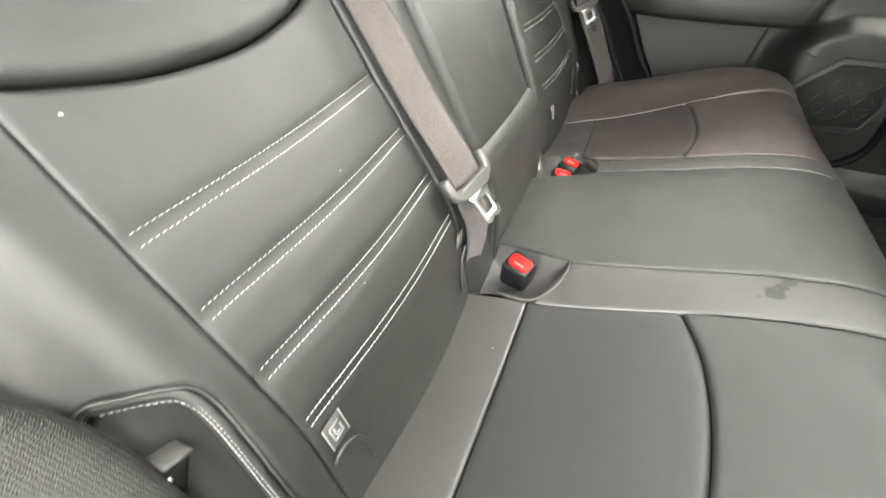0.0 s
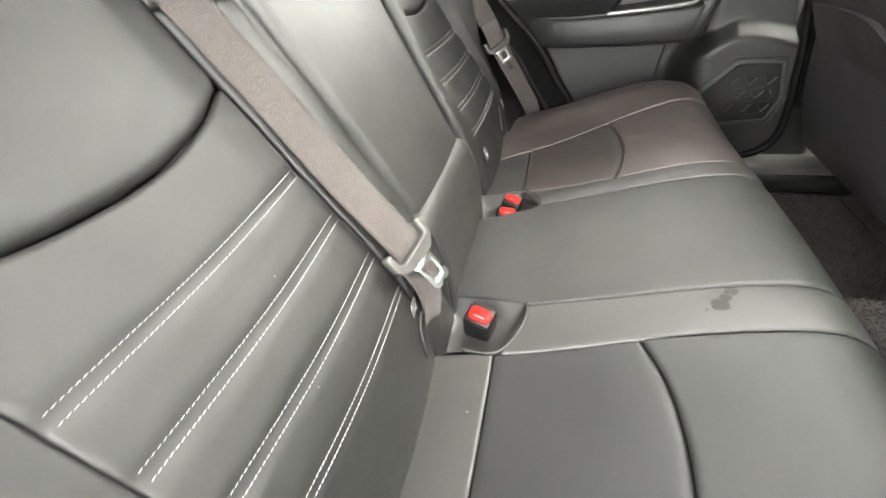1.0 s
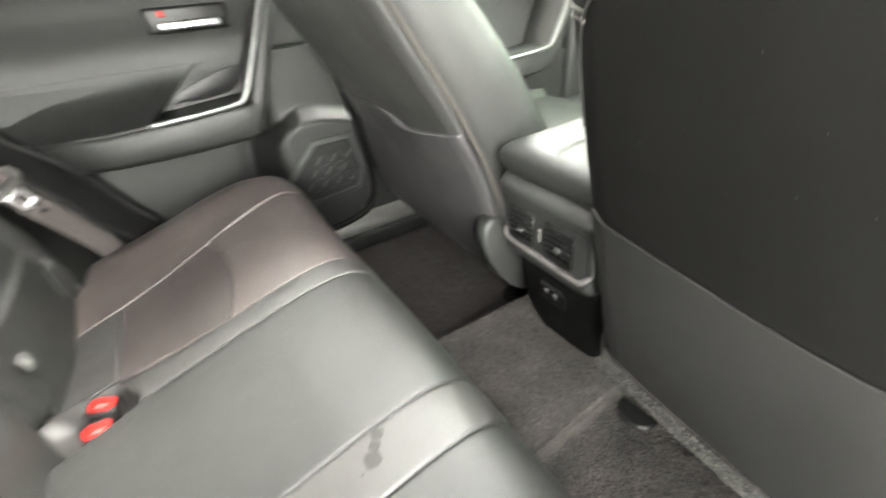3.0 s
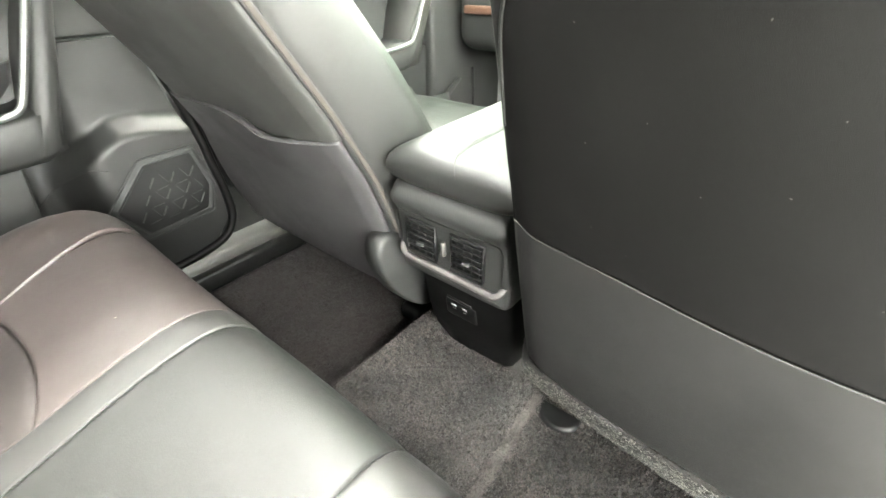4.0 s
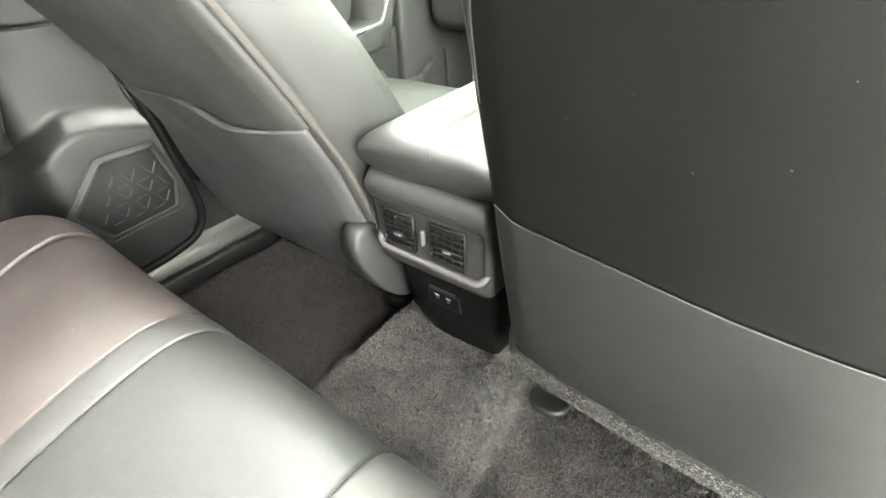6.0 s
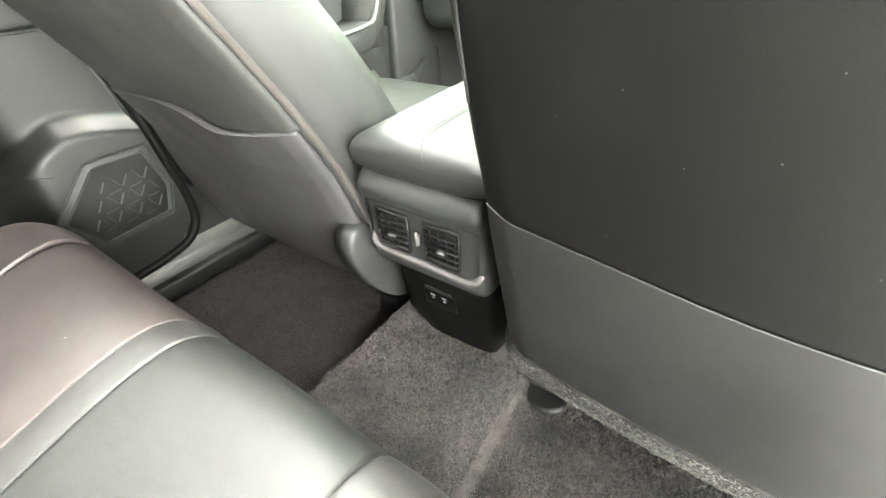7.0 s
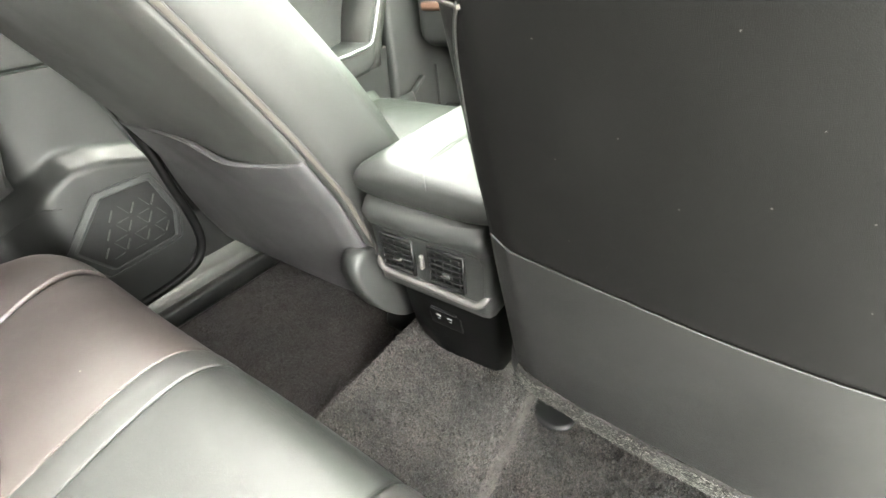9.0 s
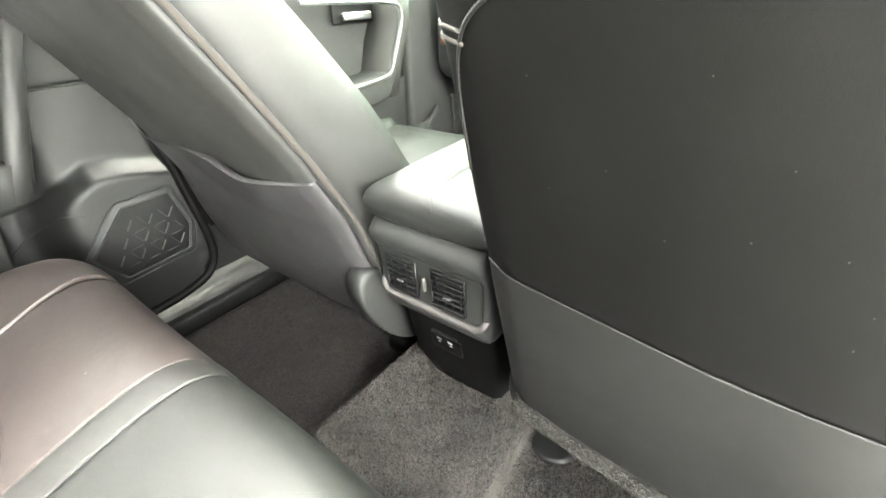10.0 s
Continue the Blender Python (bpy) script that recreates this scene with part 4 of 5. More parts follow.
# worn felt along the near seat's lower edge
pts = smooth_line([(0.650, -0.136, 0.246), (0.640, -0.16, 0.246), (0.635, -0.22, 0.240), (0.636, -0.30, 0.226), (0.640, -0.40, 0.212), (0.645, -0.55, 0.208), (0.66, -0.66, 0.208)], 90)
rr = random.Random(4)
part("felt_edge", loft([[(p[0] + a * (0.0045 + 0.0015 * rr.random()) + (0.004 - 0.008 * rr.random()) * 0.4, p[1], p[2] + b * (0.0135 + 0.003 * rr.random())) for a, b in ((-1, -0.9), (-1.1, 0.2), (-0.6, 1), (0.6, 1), (1.6, 0.2), (1.4, -1))] for p in pts]), FUZZ, near_seat, "worn grey felt edge")
rf = np.random.RandomState(21)
verts, faces = [], []
for _ in range(5200):
    p = pts[rf.randint(1, 70)]
    a, w, h = rf.uniform(0, math.pi), 0.0005 * rf.uniform(0.6, 2.2), rf.uniform(0.001, 0.0042)
    up = rf.uniform(-1, 1)
    o = np.array((p[0] - 0.0052 - 0.002 * (1 - up * up), p[1] + rf.uniform(-0.005, 0.005), p[2] + 0.013 * up))
    d = np.array((-0.0012, h * math.cos(a), h * math.sin(a)))
    e = w * np.array((0, -math.sin(a), math.cos(a)))
    n = len(verts)
    verts += [tuple(o - e), tuple(o + e), tuple(o + d + 0.5 * e), tuple(o + d - 0.5 * e)]
    faces.append((n, n + 1, n + 2, n + 3))
tagged(finish("felt_fuzz", verts, faces, FELT_FIBRE, near_seat, smooth=False), "loose pale fibres on the felt", kind="stuff")
for seat, y0, x0, far in ((near_seat, -0.400, 0.60, 0), (far_seat, 0.40, 0.67, 1)):
    part("seat_base", box((0.44, 0.46, 0.14), (x0 + 0.30, y0, 0.25), 0.03, 3), BLACK, seat)
    cz = []
    for x in np.linspace(x0 + 0.12, x0 + 0.54, 24):
        k = (x - x0 - 0.12) / 0.42
        row = []
        for a in np.linspace(0, 2 * math.pi, 40, endpoint=False):
            u, v = math.cos(a), math.sin(a)
            u, v = math.copysign(abs(u) ** 0.4, u), math.copysign(abs(v) ** 0.5, v)
            row.append((x, y0 + 0.255 * u * (1 - 0.05 * k), 0.335 + 0.02 * k + v * 0.075 * (0.7 + 0.3 * math.sin(math.pi * min(1, 0.08 + k * 0.9))) + 0.022 * (abs(u) > 0.8) * (v > 0)))
        cz.append(row)
    part("cushion", loft(cz), LEATHER, seat)
    for dy in (-0.20, 0.20):
        part("rail", box((0.50, 0.045, 0.05), (x0 + 0.46, y0 + dy, 0.085), 0.008, 2), BLACK, seat)
        part("riser", box((0.36, 0.03, 0.10), (x0 + 0.42, y0 + dy, 0.15), 0.008, 2), BLACK, seat)

rf = random.Random(21)
flecks = bmesh.new()
for _ in range(70):
    p = pts[rf.randrange(len(pts))]
    m = bmesh.ops.create_cube(flecks, size=1.0)
    bmesh.ops.transform(flecks, matrix=pose(p[0] - 0.006, p[1] + rf.uniform(-0.004, 0.004), p[2] + rf.uniform(-0.010, 0.012), rf.uniform(0, 90), rf.uniform(0, 90), 0) @ Matrix.Diagonal((rf.uniform(0.0005, 0.0018), rf.uniform(0.0005, 0.0014), 0.0006, 1)), verts=m["verts"])
tagged(part("felt_flecks", flecks, GRIP, near_seat, "pale flecks caught in the felt", smooth=False), kind="stuff")

# scuffs and dust on the near pocket
rs = random.Random(12)
verts, faces = [], []
for k in range(110):
    y, z = rs.uniform(-0.62, -0.18), rs.uniform(0.29, 0.49) if k % 4 else rs.uniform(0.54, 0.72)
    a, ln, w = rs.uniform(-1.2, 1.2), rs.uniform(0.0015, 0.007), rs.uniform(0.0001, 0.0002)
    if k > 30 or k % 4 == 0:
        ln, w = rs.uniform(0.0003, 0.0006), rs.uniform(0.0003, 0.0005)
    n = len(verts)
    for s in (-1, 1):
        for u in (-1, 1):
            yy, zz = y + math.cos(a) * ln * s - math.sin(a) * w * u, z + math.sin(a) * ln * s + math.cos(a) * w * u
            verts.append((near_face(zz, yy)[0] - (0.0085 if z < 0.5 else 0.0055), yy, zz))
    faces.append((n, n + 1, n + 3, n + 2))
tagged(finish("scuff_marks", verts, faces, GRIP, near_seat, smooth=False), "fine pale scuffs and dust", kind="stuff")

# rounded hinge covers at the inner foot of both backrests
for seat, yy, cx, czz, g in ((far_seat, 0.128, 0.702, 0.258, 1), (near_seat, -0.122, 0.690, 0.250, -1)):
    rings, k = [], (1.0 if g > 0 else 0.62)
    for d, s in ((0.0, 0.90), (0.0015, 0.96), (0.005, 0.995), (0.012, 1.0), (0.034, 1.0)):
        rings.append([(cx + 0.058 * k * s * math.cos(a) - (0.055 if g > 0 else 0.010) * s * math.sin(a), yy + g * d, czz + 0.105 * k * s * math.sin(a)) for a in np.linspace(0, 2 * math.pi, 36, endpoint=False)])
    part("hinge_cover", loft(rings), PLASTIC_DOOR, seat, "rounded plastic hinge cover")

# rail end caps on the floor
cap = thing("seat_rail_cap", "black plastic end cap of a seat rail", "rail cap", "rail caps")
half = [(0.036 * math.cos(a), 0.030 * math.sin(a)) for a in np.linspace(math.pi, 2 * math.pi, 22)] + [(0.036, 0.012), (-0.036, 0.012)]
CAP_M = Matrix(((0, 1, 0, 0.722), (-1, 0, 0, -0.172), (0, 0, 1, 0.062), (0, 0, 0, 1)))
part("cap", prism(half, 0.026, CAP_M, 0.007, 3), BLACK, cap)
part("lip", tube([CAP_M @ Vector((x * 1.04, y * 1.04, 0.006)) for x, y in half[:22]], 0.0018, 6), BLACK, cap)
cap2 = thing("seat_rail_cap", "black plastic end cap of a seat rail", "rail cap", "rail caps")
part("cap", box((0.07, 0.062, 0.045), (0.80, 0.22, 0.055), 0.018, 4, (0, 8, 0)), BLACK, cap2)

# ---- centre console ----
con = thing("centre_console", "dark plastic centre console with rear air vents", "centre console")
HWID = 0.106
body = []
prof = smooth_line([(0.652, 0.476), (0.638, 0.468), (0.631, 0.456), (0.631, 0.446), (0.636, 0.434), (0.643, 0.425), (0.647, 0.39), (0.648, 0.36), (0.650, 0.322)], 22)
for x, z in prof:
    ring = []
    for u, d in ((-1, 0.05), (-0.99, 0.012), (-0.95, 0.003), (-0.85, 0.0), (-0.4, 0.0), (0, 0.0), (0.4, 0.0), (0.85, 0.0), (0.95, 0.003), (0.99, 0.012), (1, 0.05), (1, 0.30), (-1, 0.30)):
        ring.append((x + d, u * (HWID if u > 0 else 0.095) * (0.97 if z > 0.46 else 1.0), z))
    body.append(ring)
part("vent_housing", loft(body), PLASTIC_DOOR, con)
part("bezel_edge", tube(smooth_line([(0.644, 0.098, 0.37), (0.642, 0.099, 0.41), (0.6395, 0.095, 0.426), (0.6385, 0.085, 0.430), (0.6385, 0.0, 0.430), (0.6385, -0.074, 0.430), (0.6395, -0.084, 0.426), (0.642, -0.087, 0.41), (0.644, -0.086, 0.365)], 70), 0.0012, 6), PLASTIC_DARK, con)
low = []
for x, z, wl, wr in ((0.672, 0.335, 0.100, 0.088), (0.678, 0.28, 0.100, 0.087), (0.686, 0.23, 0.100, 0.086), (0.694, 0.19, 0.097, 0.085), (0.699, 0.165, 0.086, 0.084), (0.703, 0.145, 0.066, 0.082), (0.705, 0.12, 0.05, 0.08)):
    low.append([(x + d, u * (wl if u > 0 else wr), z) for u, d in ((-1, 0.05), (-0.96, 0.014), (-0.85, 0.004), (-0.4, 0), (0.4, 0), (0.85, 0.004), (0.96, 0.014), (1, 0.05), (1, 0.4), (-1, 0.4))])
part("lower_panel", loft(low), RUBBER, con)
sp = smooth_line([(0.672, 0.1005, 0.372), (0.655, 0.0995, 0.362), (0.648, 0.096, 0.354), (0.6455, 0.088, 0.349), (0.6455, 0.078, 0.347), (0.6455, 0.0, 0.345), (0.6455, -0.066, 0.343), (0.6455, -0.076, 0.345), (0.648, -0.083, 0.350), (0.655, -0.0865, 0.357), (0.672, -0.0875, 0.366)], 80)
part("satin_strip", tube(sp, 0.0056, 10), SATIN, con, "dull satin strip under the vents")
part("console_core", box((0.66, 0.17, 0.34), (1.09, 0, 0.29), 0.02, 2), PLASTIC, con)
for k, cy in enumerate((0.053, -0.030)):
    vent = thing("air_vent", "black louvred rear air vent in the console", "air vent", "console vents")
    m = Matrix.Translation((0.6455, cy, 0.389)) @ Matrix(((0, 0, -1), (-1, 0, 0), (0, 1, 0))).to_4x4()
    o = [(-0.0285, -0.0305), (0.0285, -0.0305), (0.0285, 0.0305), (-0.0285, 0.0305)]
    i = [(-0.0270, -0.0290), (0.0270, -0.0290), (0.0270, 0.0290), (-0.0270, 0.0290)]
    part("frame", ring_prism(o, i, 0.005, m), BLACK, vent)
    # Black sheet standing in for the shade of the vent's depth.
    part("depth_shade", box((0.002, 0.056, 0.060), (0.6462, cy, 0.388), 0.0005, 1), HOLLOW_SHADE, vent)
    for j in range(6):
        part("louvre", box((0.0046, 0.053, 0.0010), (0.6412, cy, 0.3650 + 0.0096 * j), 0.0004, 1, (0, 8, 0)), PLASTIC_DARK, vent)
    for j in range(4):
        part("vane", box((0.002, 0.0014, 0.056), (0.6446, cy - 0.020 + 0.0132 * j, 0.389), 0.0004, 1), BLACK, vent)
    part("slider", box((0.008, 0.013, 0.005), (0.6375, cy - 0.003, 0.384), 0.002, 2), PLASTIC, vent, "small grey slider")
wheel = thing("vent_wheel", "small grey vent thumb wheel", "thumb wheel")
part("wheel", box((0.008, 0.007, 0.024), (0.643, 0.0115, 0.388), 0.003, 3), GRIP, wheel)
usb = thing("usb_panel", "black panel with two charging sockets", "charging socket")
part("plate", box((0.006, 0.062, 0.036), (0.684, 0.008, 0.246), 0.003, 2, (0, -8, 0)), RUBBER, usb)
for yy in (0.021, -0.001):
    part("socket", box((0.003, 0.010, 0.005), (0.6805, yy, 0.254), 0.001, 1, (0, -8, 0)), TAG, usb, "white socket mark")
    part("mark", box((0.003, 0.007, 0.0028), (0.6818, yy, 0.2465), 0.001, 1, (0, -8, 0)), TAG, usb)
part("flap", box((0.004, 0.050, 0.006), (0.680, 0.010, 0.267), 0.002, 2, (0, -8, 0)), BLACK, usb)

lid = thing("console_armrest", "black leather console armrest lid", "armrest")
rings = []
for x, k in zip(np.concatenate([[0.632, 0.634, 0.640, 0.652], np.linspace(0.68, 1.0, 8), [1.03, 1.045, 1.05]]), (0.35, 0.62, 0.84, 0.97, 1, 1, 1, 1, 1, 1, 1, 1, 0.97, 0.8, 0.5)):
    zc = 0.496 + 0.02 * (x - 0.64)
    rings.append([(x, math.copysign(abs(math.cos(a)) ** 0.45, math.cos(a)) * 0.108 * (0.9 + 0.1 * k), zc + math.copysign(abs(math.sin(a)) ** 0.6, math.sin(a)) * (0.030 if math.sin(a) > 0 else 0.026) * k) for a in np.linspace(0, 2 * math.pi, 40, endpoint=False)])
part("lid_pad", loft(rings), LEATHER, lid)
seam_y = lambda x: 0.006 - 0.024 * math.exp(-(x - 0.632) / 0.022)
lid_top = lambda x: 0.496 + 0.02 * (x - 0.64) + 0.030 * float(np.interp(x, (0.632, 0.634, 0.640, 0.652, 0.68), (0.35, 0.62, 0.84, 0.97, 1)))
part("lid_seam", tube([(x, seam_y(x), lid_top(x)) for x in np.concatenate([np.linspace(0.6325, 0.66, 24), np.linspace(0.67, 1.03, 30)])], 0.0008, 6), LEATHER, lid)
for dy in (-0.004, 0.004):
    stitches("lid_stitching", [(x, seam_y(x) + dy, lid_top(x) + 0.0004) for x in np.linspace(0.645, 1.02, 60)], [(0, 0, 1)] * 60, PLASTIC_SOFT, lid, pitch=0.006, length=0.004, width=0.0008)

# ---- floor: tunnel, carpets, sill ----
def floor_height(x, y):
    """Carpet over the tunnel and the near footwell."""
    if y > 0.130:
        d = min(1.0, (y - 0.130) / 0.022)
        z = 0.142 - 0.112 * d * d * (3 - 2 * d)
    elif y > -0.075:
        z = 0.142
    else:
        d = min(1.0, (-0.075 - y) / 0.085)
        z = 0.142 - 0.066 * d * d * (3 - 2 * d)
    z += 0.008 * math.exp(-((y + 0.131 + 0.06 * (0.70 - x)) / 0.006) ** 2) * min(1.0, max(0.0, (0.73 - x) / 0.08))
    return z - 0.06 * max(0.0, x - 0.9) + 0.002 * math.sin(37 * x + 11 * y) * math.sin(29 * y - 5 * x)


xs, ys = np.linspace(0.30, 1.60, 90), np.concatenate([np.linspace(-0.76, -0.19, 34), np.linspace(-0.183, -0.123, 31), np.linspace(-0.115, 0.11, 22), np.linspace(0.116, 0.152, 14), np.linspace(0.17, 0.76, 30)])
verts = [(x, y, floor_height(x, y)) for x in xs for y in ys] + [(x, y, -0.012) for x in xs for y in ys]
faces, n, k = [], len(ys), len(xs) * len(ys)
for a in range(len(xs) - 1):
    for c in range(n - 1):
        q = (a * n + c, (a + 1) * n + c, (a + 1) * n + c + 1, a * n + c + 1)
        faces += [q, tuple(v + k for v in q[::-1])]
rim = [a * n for a in range(len(xs))] + [(len(xs) - 1) * n + c for c in range(1, n)] + [a * n + n - 1 for a in range(len(xs) - 2, -1, -1)] + [c for c in range(n - 2, 0, -1)]
faces += [(a, b, b + k, a + k) for a, b in zip(rim, rim[1:] + rim[:1])]
tagged(finish("floor_carpet", verts, faces, CARPET), "brown-grey moulded carpet over the floor tunnel", "carpet", kind="structure")
mat_far = thing("floor_mat", "dark brown carpet mat in the footwell", "floor mat")
part("mat", box((0.46, 0.50, 0.012), (0.60, 0.425, 0.038), 0.005, 2), CARPET_DARK, mat_far)
part("binding", tube(smooth_line([(0.375, 0.176, 0.041), (0.60, 0.176, 0.041), (0.815, 0.177, 0.041), (0.829, 0.190, 0.041), (0.830, 0.42, 0.041), (0.829, 0.66, 0.041), (0.815, 0.674, 0.041), (0.60, 0.675, 0.041), (0.375, 0.675, 0.041)], 120), 0.0042, 8), BLACK, mat_far, "black sewn edge binding")
slab("sill_side", (1.28, 0.030, 0.050), (0.42, 0.704, 0.060), PLASTIC_DARK, "black plastic foot of the door sill", "sill", 0.008)
slab("sill", (1.30, 0.10, 0.09), (0.42, 0.772, 0.060), SILL_GREY, "grey plastic door sill trim", "sill", 0.018)


# ---- far rear door ----
door = thing("rear_door", "charcoal plastic inside of a closed rear door", "car door", kind="structure")
DY = 0.735


def door_face(z, x):
    b = 0.034 * math.exp(-((z - 0.635) / 0.075) ** 2)
    return (x, DY + b - 0.03 * max(0.0, (z - 0.74) / 0.1), z)


panel("upper_panel", door_face, lambda s: (0.455, -0.34 + 0.74 * s), lambda s: (0.86, -0.34 + 0.83 * s), 50, 40, PLASTIC_SOFT, door, (0, -1, 0), (0, 0.004, 0.0, 0.01), w=0.012, th=0.03)
panel("lower_panel", lambda z, x: (x, DY - 0.012 + 0.06 * (0.45 - z), z), lambda s: (0.13, -0.20 + 0.49 * s), lambda s: (0.452, -0.20 + 0.535 * s), 40, 30, PLASTIC_SOFT, door, (0, -1, 0), (0, 0.0, 0.0, 0.006), w=0.012, th=0.03)
# armrest ledge running into the pull
ring = []
for x, yo, zt, zb in ((-0.004, 0.690, 0.520, 0.462), (0.012, 0.655, 0.520, 0.452), (0.10, 0.632, 0.522, 0.452), (0.25, 0.622, 0.530, 0.454), (0.36, 0.622, 0.538, 0.458), (0.395, 0.628, 0.55, 0.470)):
    cut = 0.042 * max(0.0, 1 - (x + 0.004) / 0.09)
    ring.append([(x + 0.016 * cut / 0.042 - cut * (z - zb) / (zt - zb), y, z) for y, z in ((DY + 0.02, zt), (yo + 0.02, zt), (yo + 0.006, zt - 0.003), (yo, zt - 0.012), (yo + 0.004, zb + 0.012), (yo + 0.012, zb), (DY + 0.02, zb))])
part("armrest_ledge", loft(ring), PLASTIC_SOFT, door)
lo_y = lambda x: float(np.interp(x, (-0.05, -0.02, 0.012, 0.10, 0.25), (0.700, 0.678, 0.655, 0.632, 0.622)))
lo_z = lambda x: float(np.interp(x, (0.0, 0.10, 0.25), (0.5215, 0.5235, 0.5315)))


def cove_face(z, x):
    """The panel sweeps out in a cove to the ledge's upper edge."""
    u = min(1.0, max(0.0, (z - lo_z(x)) / 0.088))
    y0 = lo_y(x) + 0.006
    return (x, y0 + (door_face(0.61, x)[1] - 0.003 - y0) * (1 - (1 - u) ** 2.4) ** 0.8, z)


panel("ledge_cove", cove_face, lambda s: (lo_z(-0.045 + 0.221 * s), -0.045 + 0.221 * s), lambda s: (0.612, -0.125 + 0.43 * s), 50, 40, PLASTIC_SOFT, door, (0, -1, 0.3), (0, 0.004, 0.0015, 0.0), w=0.005, th=0.006)
ring = []
for x, z, w in ((0.352, 0.470, 0.040), (0.368, 0.53, 0.044), (0.395, 0.60, 0.042), (0.425, 0.67, 0.040), (0.452, 0.73, 0.04), (0.475, 0.79, 0.04)):
    yo = 0.626 + 0.05 * max(0, (z - 0.6) / 0.2)
    ring.append([(x + a * w, y, z) for a, y in ((0.0, DY + 0.03), (0.0, yo + 0.012), (0.10, yo), (0.5, yo - 0.002), (0.85, yo + 0.006), (1.0, yo + 0.03), (1.05, DY + 0.03))])
part("pull_frame", loft(ring), PLASTIC_DOOR, door)
part("silver_trim", tube(smooth_line([(0.172, 0.622, 0.527), (0.26, 0.617, 0.533), (0.335, 0.616, 0.540), (0.358, 0.616, 0.548), (0.374, 0.616, 0.575), (0.40, 0.618, 0.63), (0.43, 0.632, 0.69), (0.455, 0.650, 0.745), (0.47, 0.662, 0.78)], 70), 0.0078, 10, 0.7), SILVER, door, "satin silver trim strip")
hb = part("handle_bezel", box((0.16, 0.016, 0.05), (0.315, DY + 0.012, 0.700), 0.012, 3), BLACK, door)
part("lock_mark", box((0.012, 0.004, 0.012), (0.268, DY + 0.003, 0.712), 0.002, 2), RED, hb, "red lock mark")
part("release_handle", box((0.115, 0.014, 0.016), (0.315, DY - 0.008, 0.690), 0.005, 3), CHROME, hb, "chrome release handle")


def step(v):
    v = min(1.0, max(0.0, v))
    return v * v * (3 - 2 * v)


def pod_face(z, x):
    """The door's front corner: a flat face above, the speaker's rounded shoulder below it, and the pocket's hollow behind."""
    shoulder = 0.468 - 0.55 * max(0.0, x - 0.53) ** 1.3 - 0.9 * max(0.0, 0.49 - x) ** 1.2
    swell = step((shoulder + 0.016 - z) / 0.046) * step((x - 0.345) / 0.105)
    base = 0.752 + 0.055 * step((0.455 - x) / 0.10)
    return (x, base + (0.7095 - base) * swell, z)


pod_right = lambda z: float(np.interp(z, (0.125, 0.16, 0.20, 0.26, 0.345, 0.431, 0.514, 0.573, 0.618), (0.50, 0.60, 0.636, 0.643, 0.636, 0.624, 0.606, 0.592, 0.585)))
# Pod in darker plastic than the door: shade on its face put into colour.
panel("speaker_pod", pod_face, lambda s: (0.125 + 0.493 * s, 0.300 + 0.050 * s), lambda s: (0.125 + 0.493 * s, pod_right(0.125 + 0.493 * s)), 120, 90, PLASTIC_DARK, door, (0, -1, 0), (0,) * 4, th=0.012)
panel("corner_panel", lambda z, x: (x, 0.757, z), lambda s: (0.6215, 0.435 + 0.165 * s), lambda s: (0.86, 0.47 + 0.08 * s), 16, 20, PLASTIC_SOFT, door, (0, -1, 0), (0.003,) * 4, w=0.006, th=0.012)
part("pocket_edge", tube([Vector(pod_face(z, x)) + Vector((0, -0.0005, 0)) for x, z in smooth_line([(0.315, 0.316), (0.36, 0.353), (0.39, 0.378), (0.417, 0.396), (0.446, 0.391)], 30)], 0.0012, 6), BLACK, door)
# Shade inside the pull cup, put in as a flat black plate.
cup = [(0.172, 0.520), (0.21, 0.545), (0.25, 0.563), (0.32, 0.586), (0.388, 0.600), (0.376, 0.565), (0.355, 0.545), (0.26, 0.535)]
part("pull_cup_shade", prism(cup, 0.006, Matrix(((1, 0, 0, 0), (0, 0, -1, 0.7475), (0, 1, 0, 0), (0, 0, 0, 1))), 0.001), BLACK, door, "black plate painting the shade of the pull cup")
part("cup_edge", tube(smooth_line([(x, 0.741, z) for x, z in cup[:5]], 24), 0.0016, 6), PLASTIC, door)

spk = thing("door_speaker", "dark speaker grille with raised dashes in the door", "speaker", kind="structure")
SO = [(0.498, 0.398), (0.611, 0.400), (0.634, 0.300), (0.612, 0.236), (0.452, 0.224), (0.402, 0.300)]
SI = [(0.565 + (x - 0.565) * 0.84, 0.30 + (z - 0.30) * 0.84) for x, z in SO]
M_SPK = Matrix(((1, 0, 0, 0), (0, 0, -1, 0.708), (0, 1, 0, 0), (0, 0, 0, 1)))
bm = ring_prism(SO, SI, 0.003, M_SPK)
bm.verts.ensure_lookup_table()
for v in bm.verts[12:18]:
    v.co.y += 0.004
part("border", bm, PLASTIC, spk)
loop = [(x, 0.7035, z) for x, z in SO]
dense = []
for (a, b) in zip(loop, loop[1:] + loop[:1]):
    dense += [tuple(np.array(a) + (np.array(b) - np.array(a)) * t) for t in (0.04, 0.12, 0.5, 0.88, 0.96)]
part("rim", tube(smooth_line(dense + dense[:1], 120), 0.0020, 8), PLASTIC_DARK, spk)
edge = [(0.535 + (x - 0.535) * 0.86, 0.7040, 0.31 + (z - 0.31) * 0.86) for x, y, z in dense]
part("inner_rim", tube(smooth_line(edge + edge[:1], 120), 0.0014, 6), PLASTIC, spk)
part("mesh_plate", prism(SI, 0.002, M_SPK, 0), GRILLE, spk)


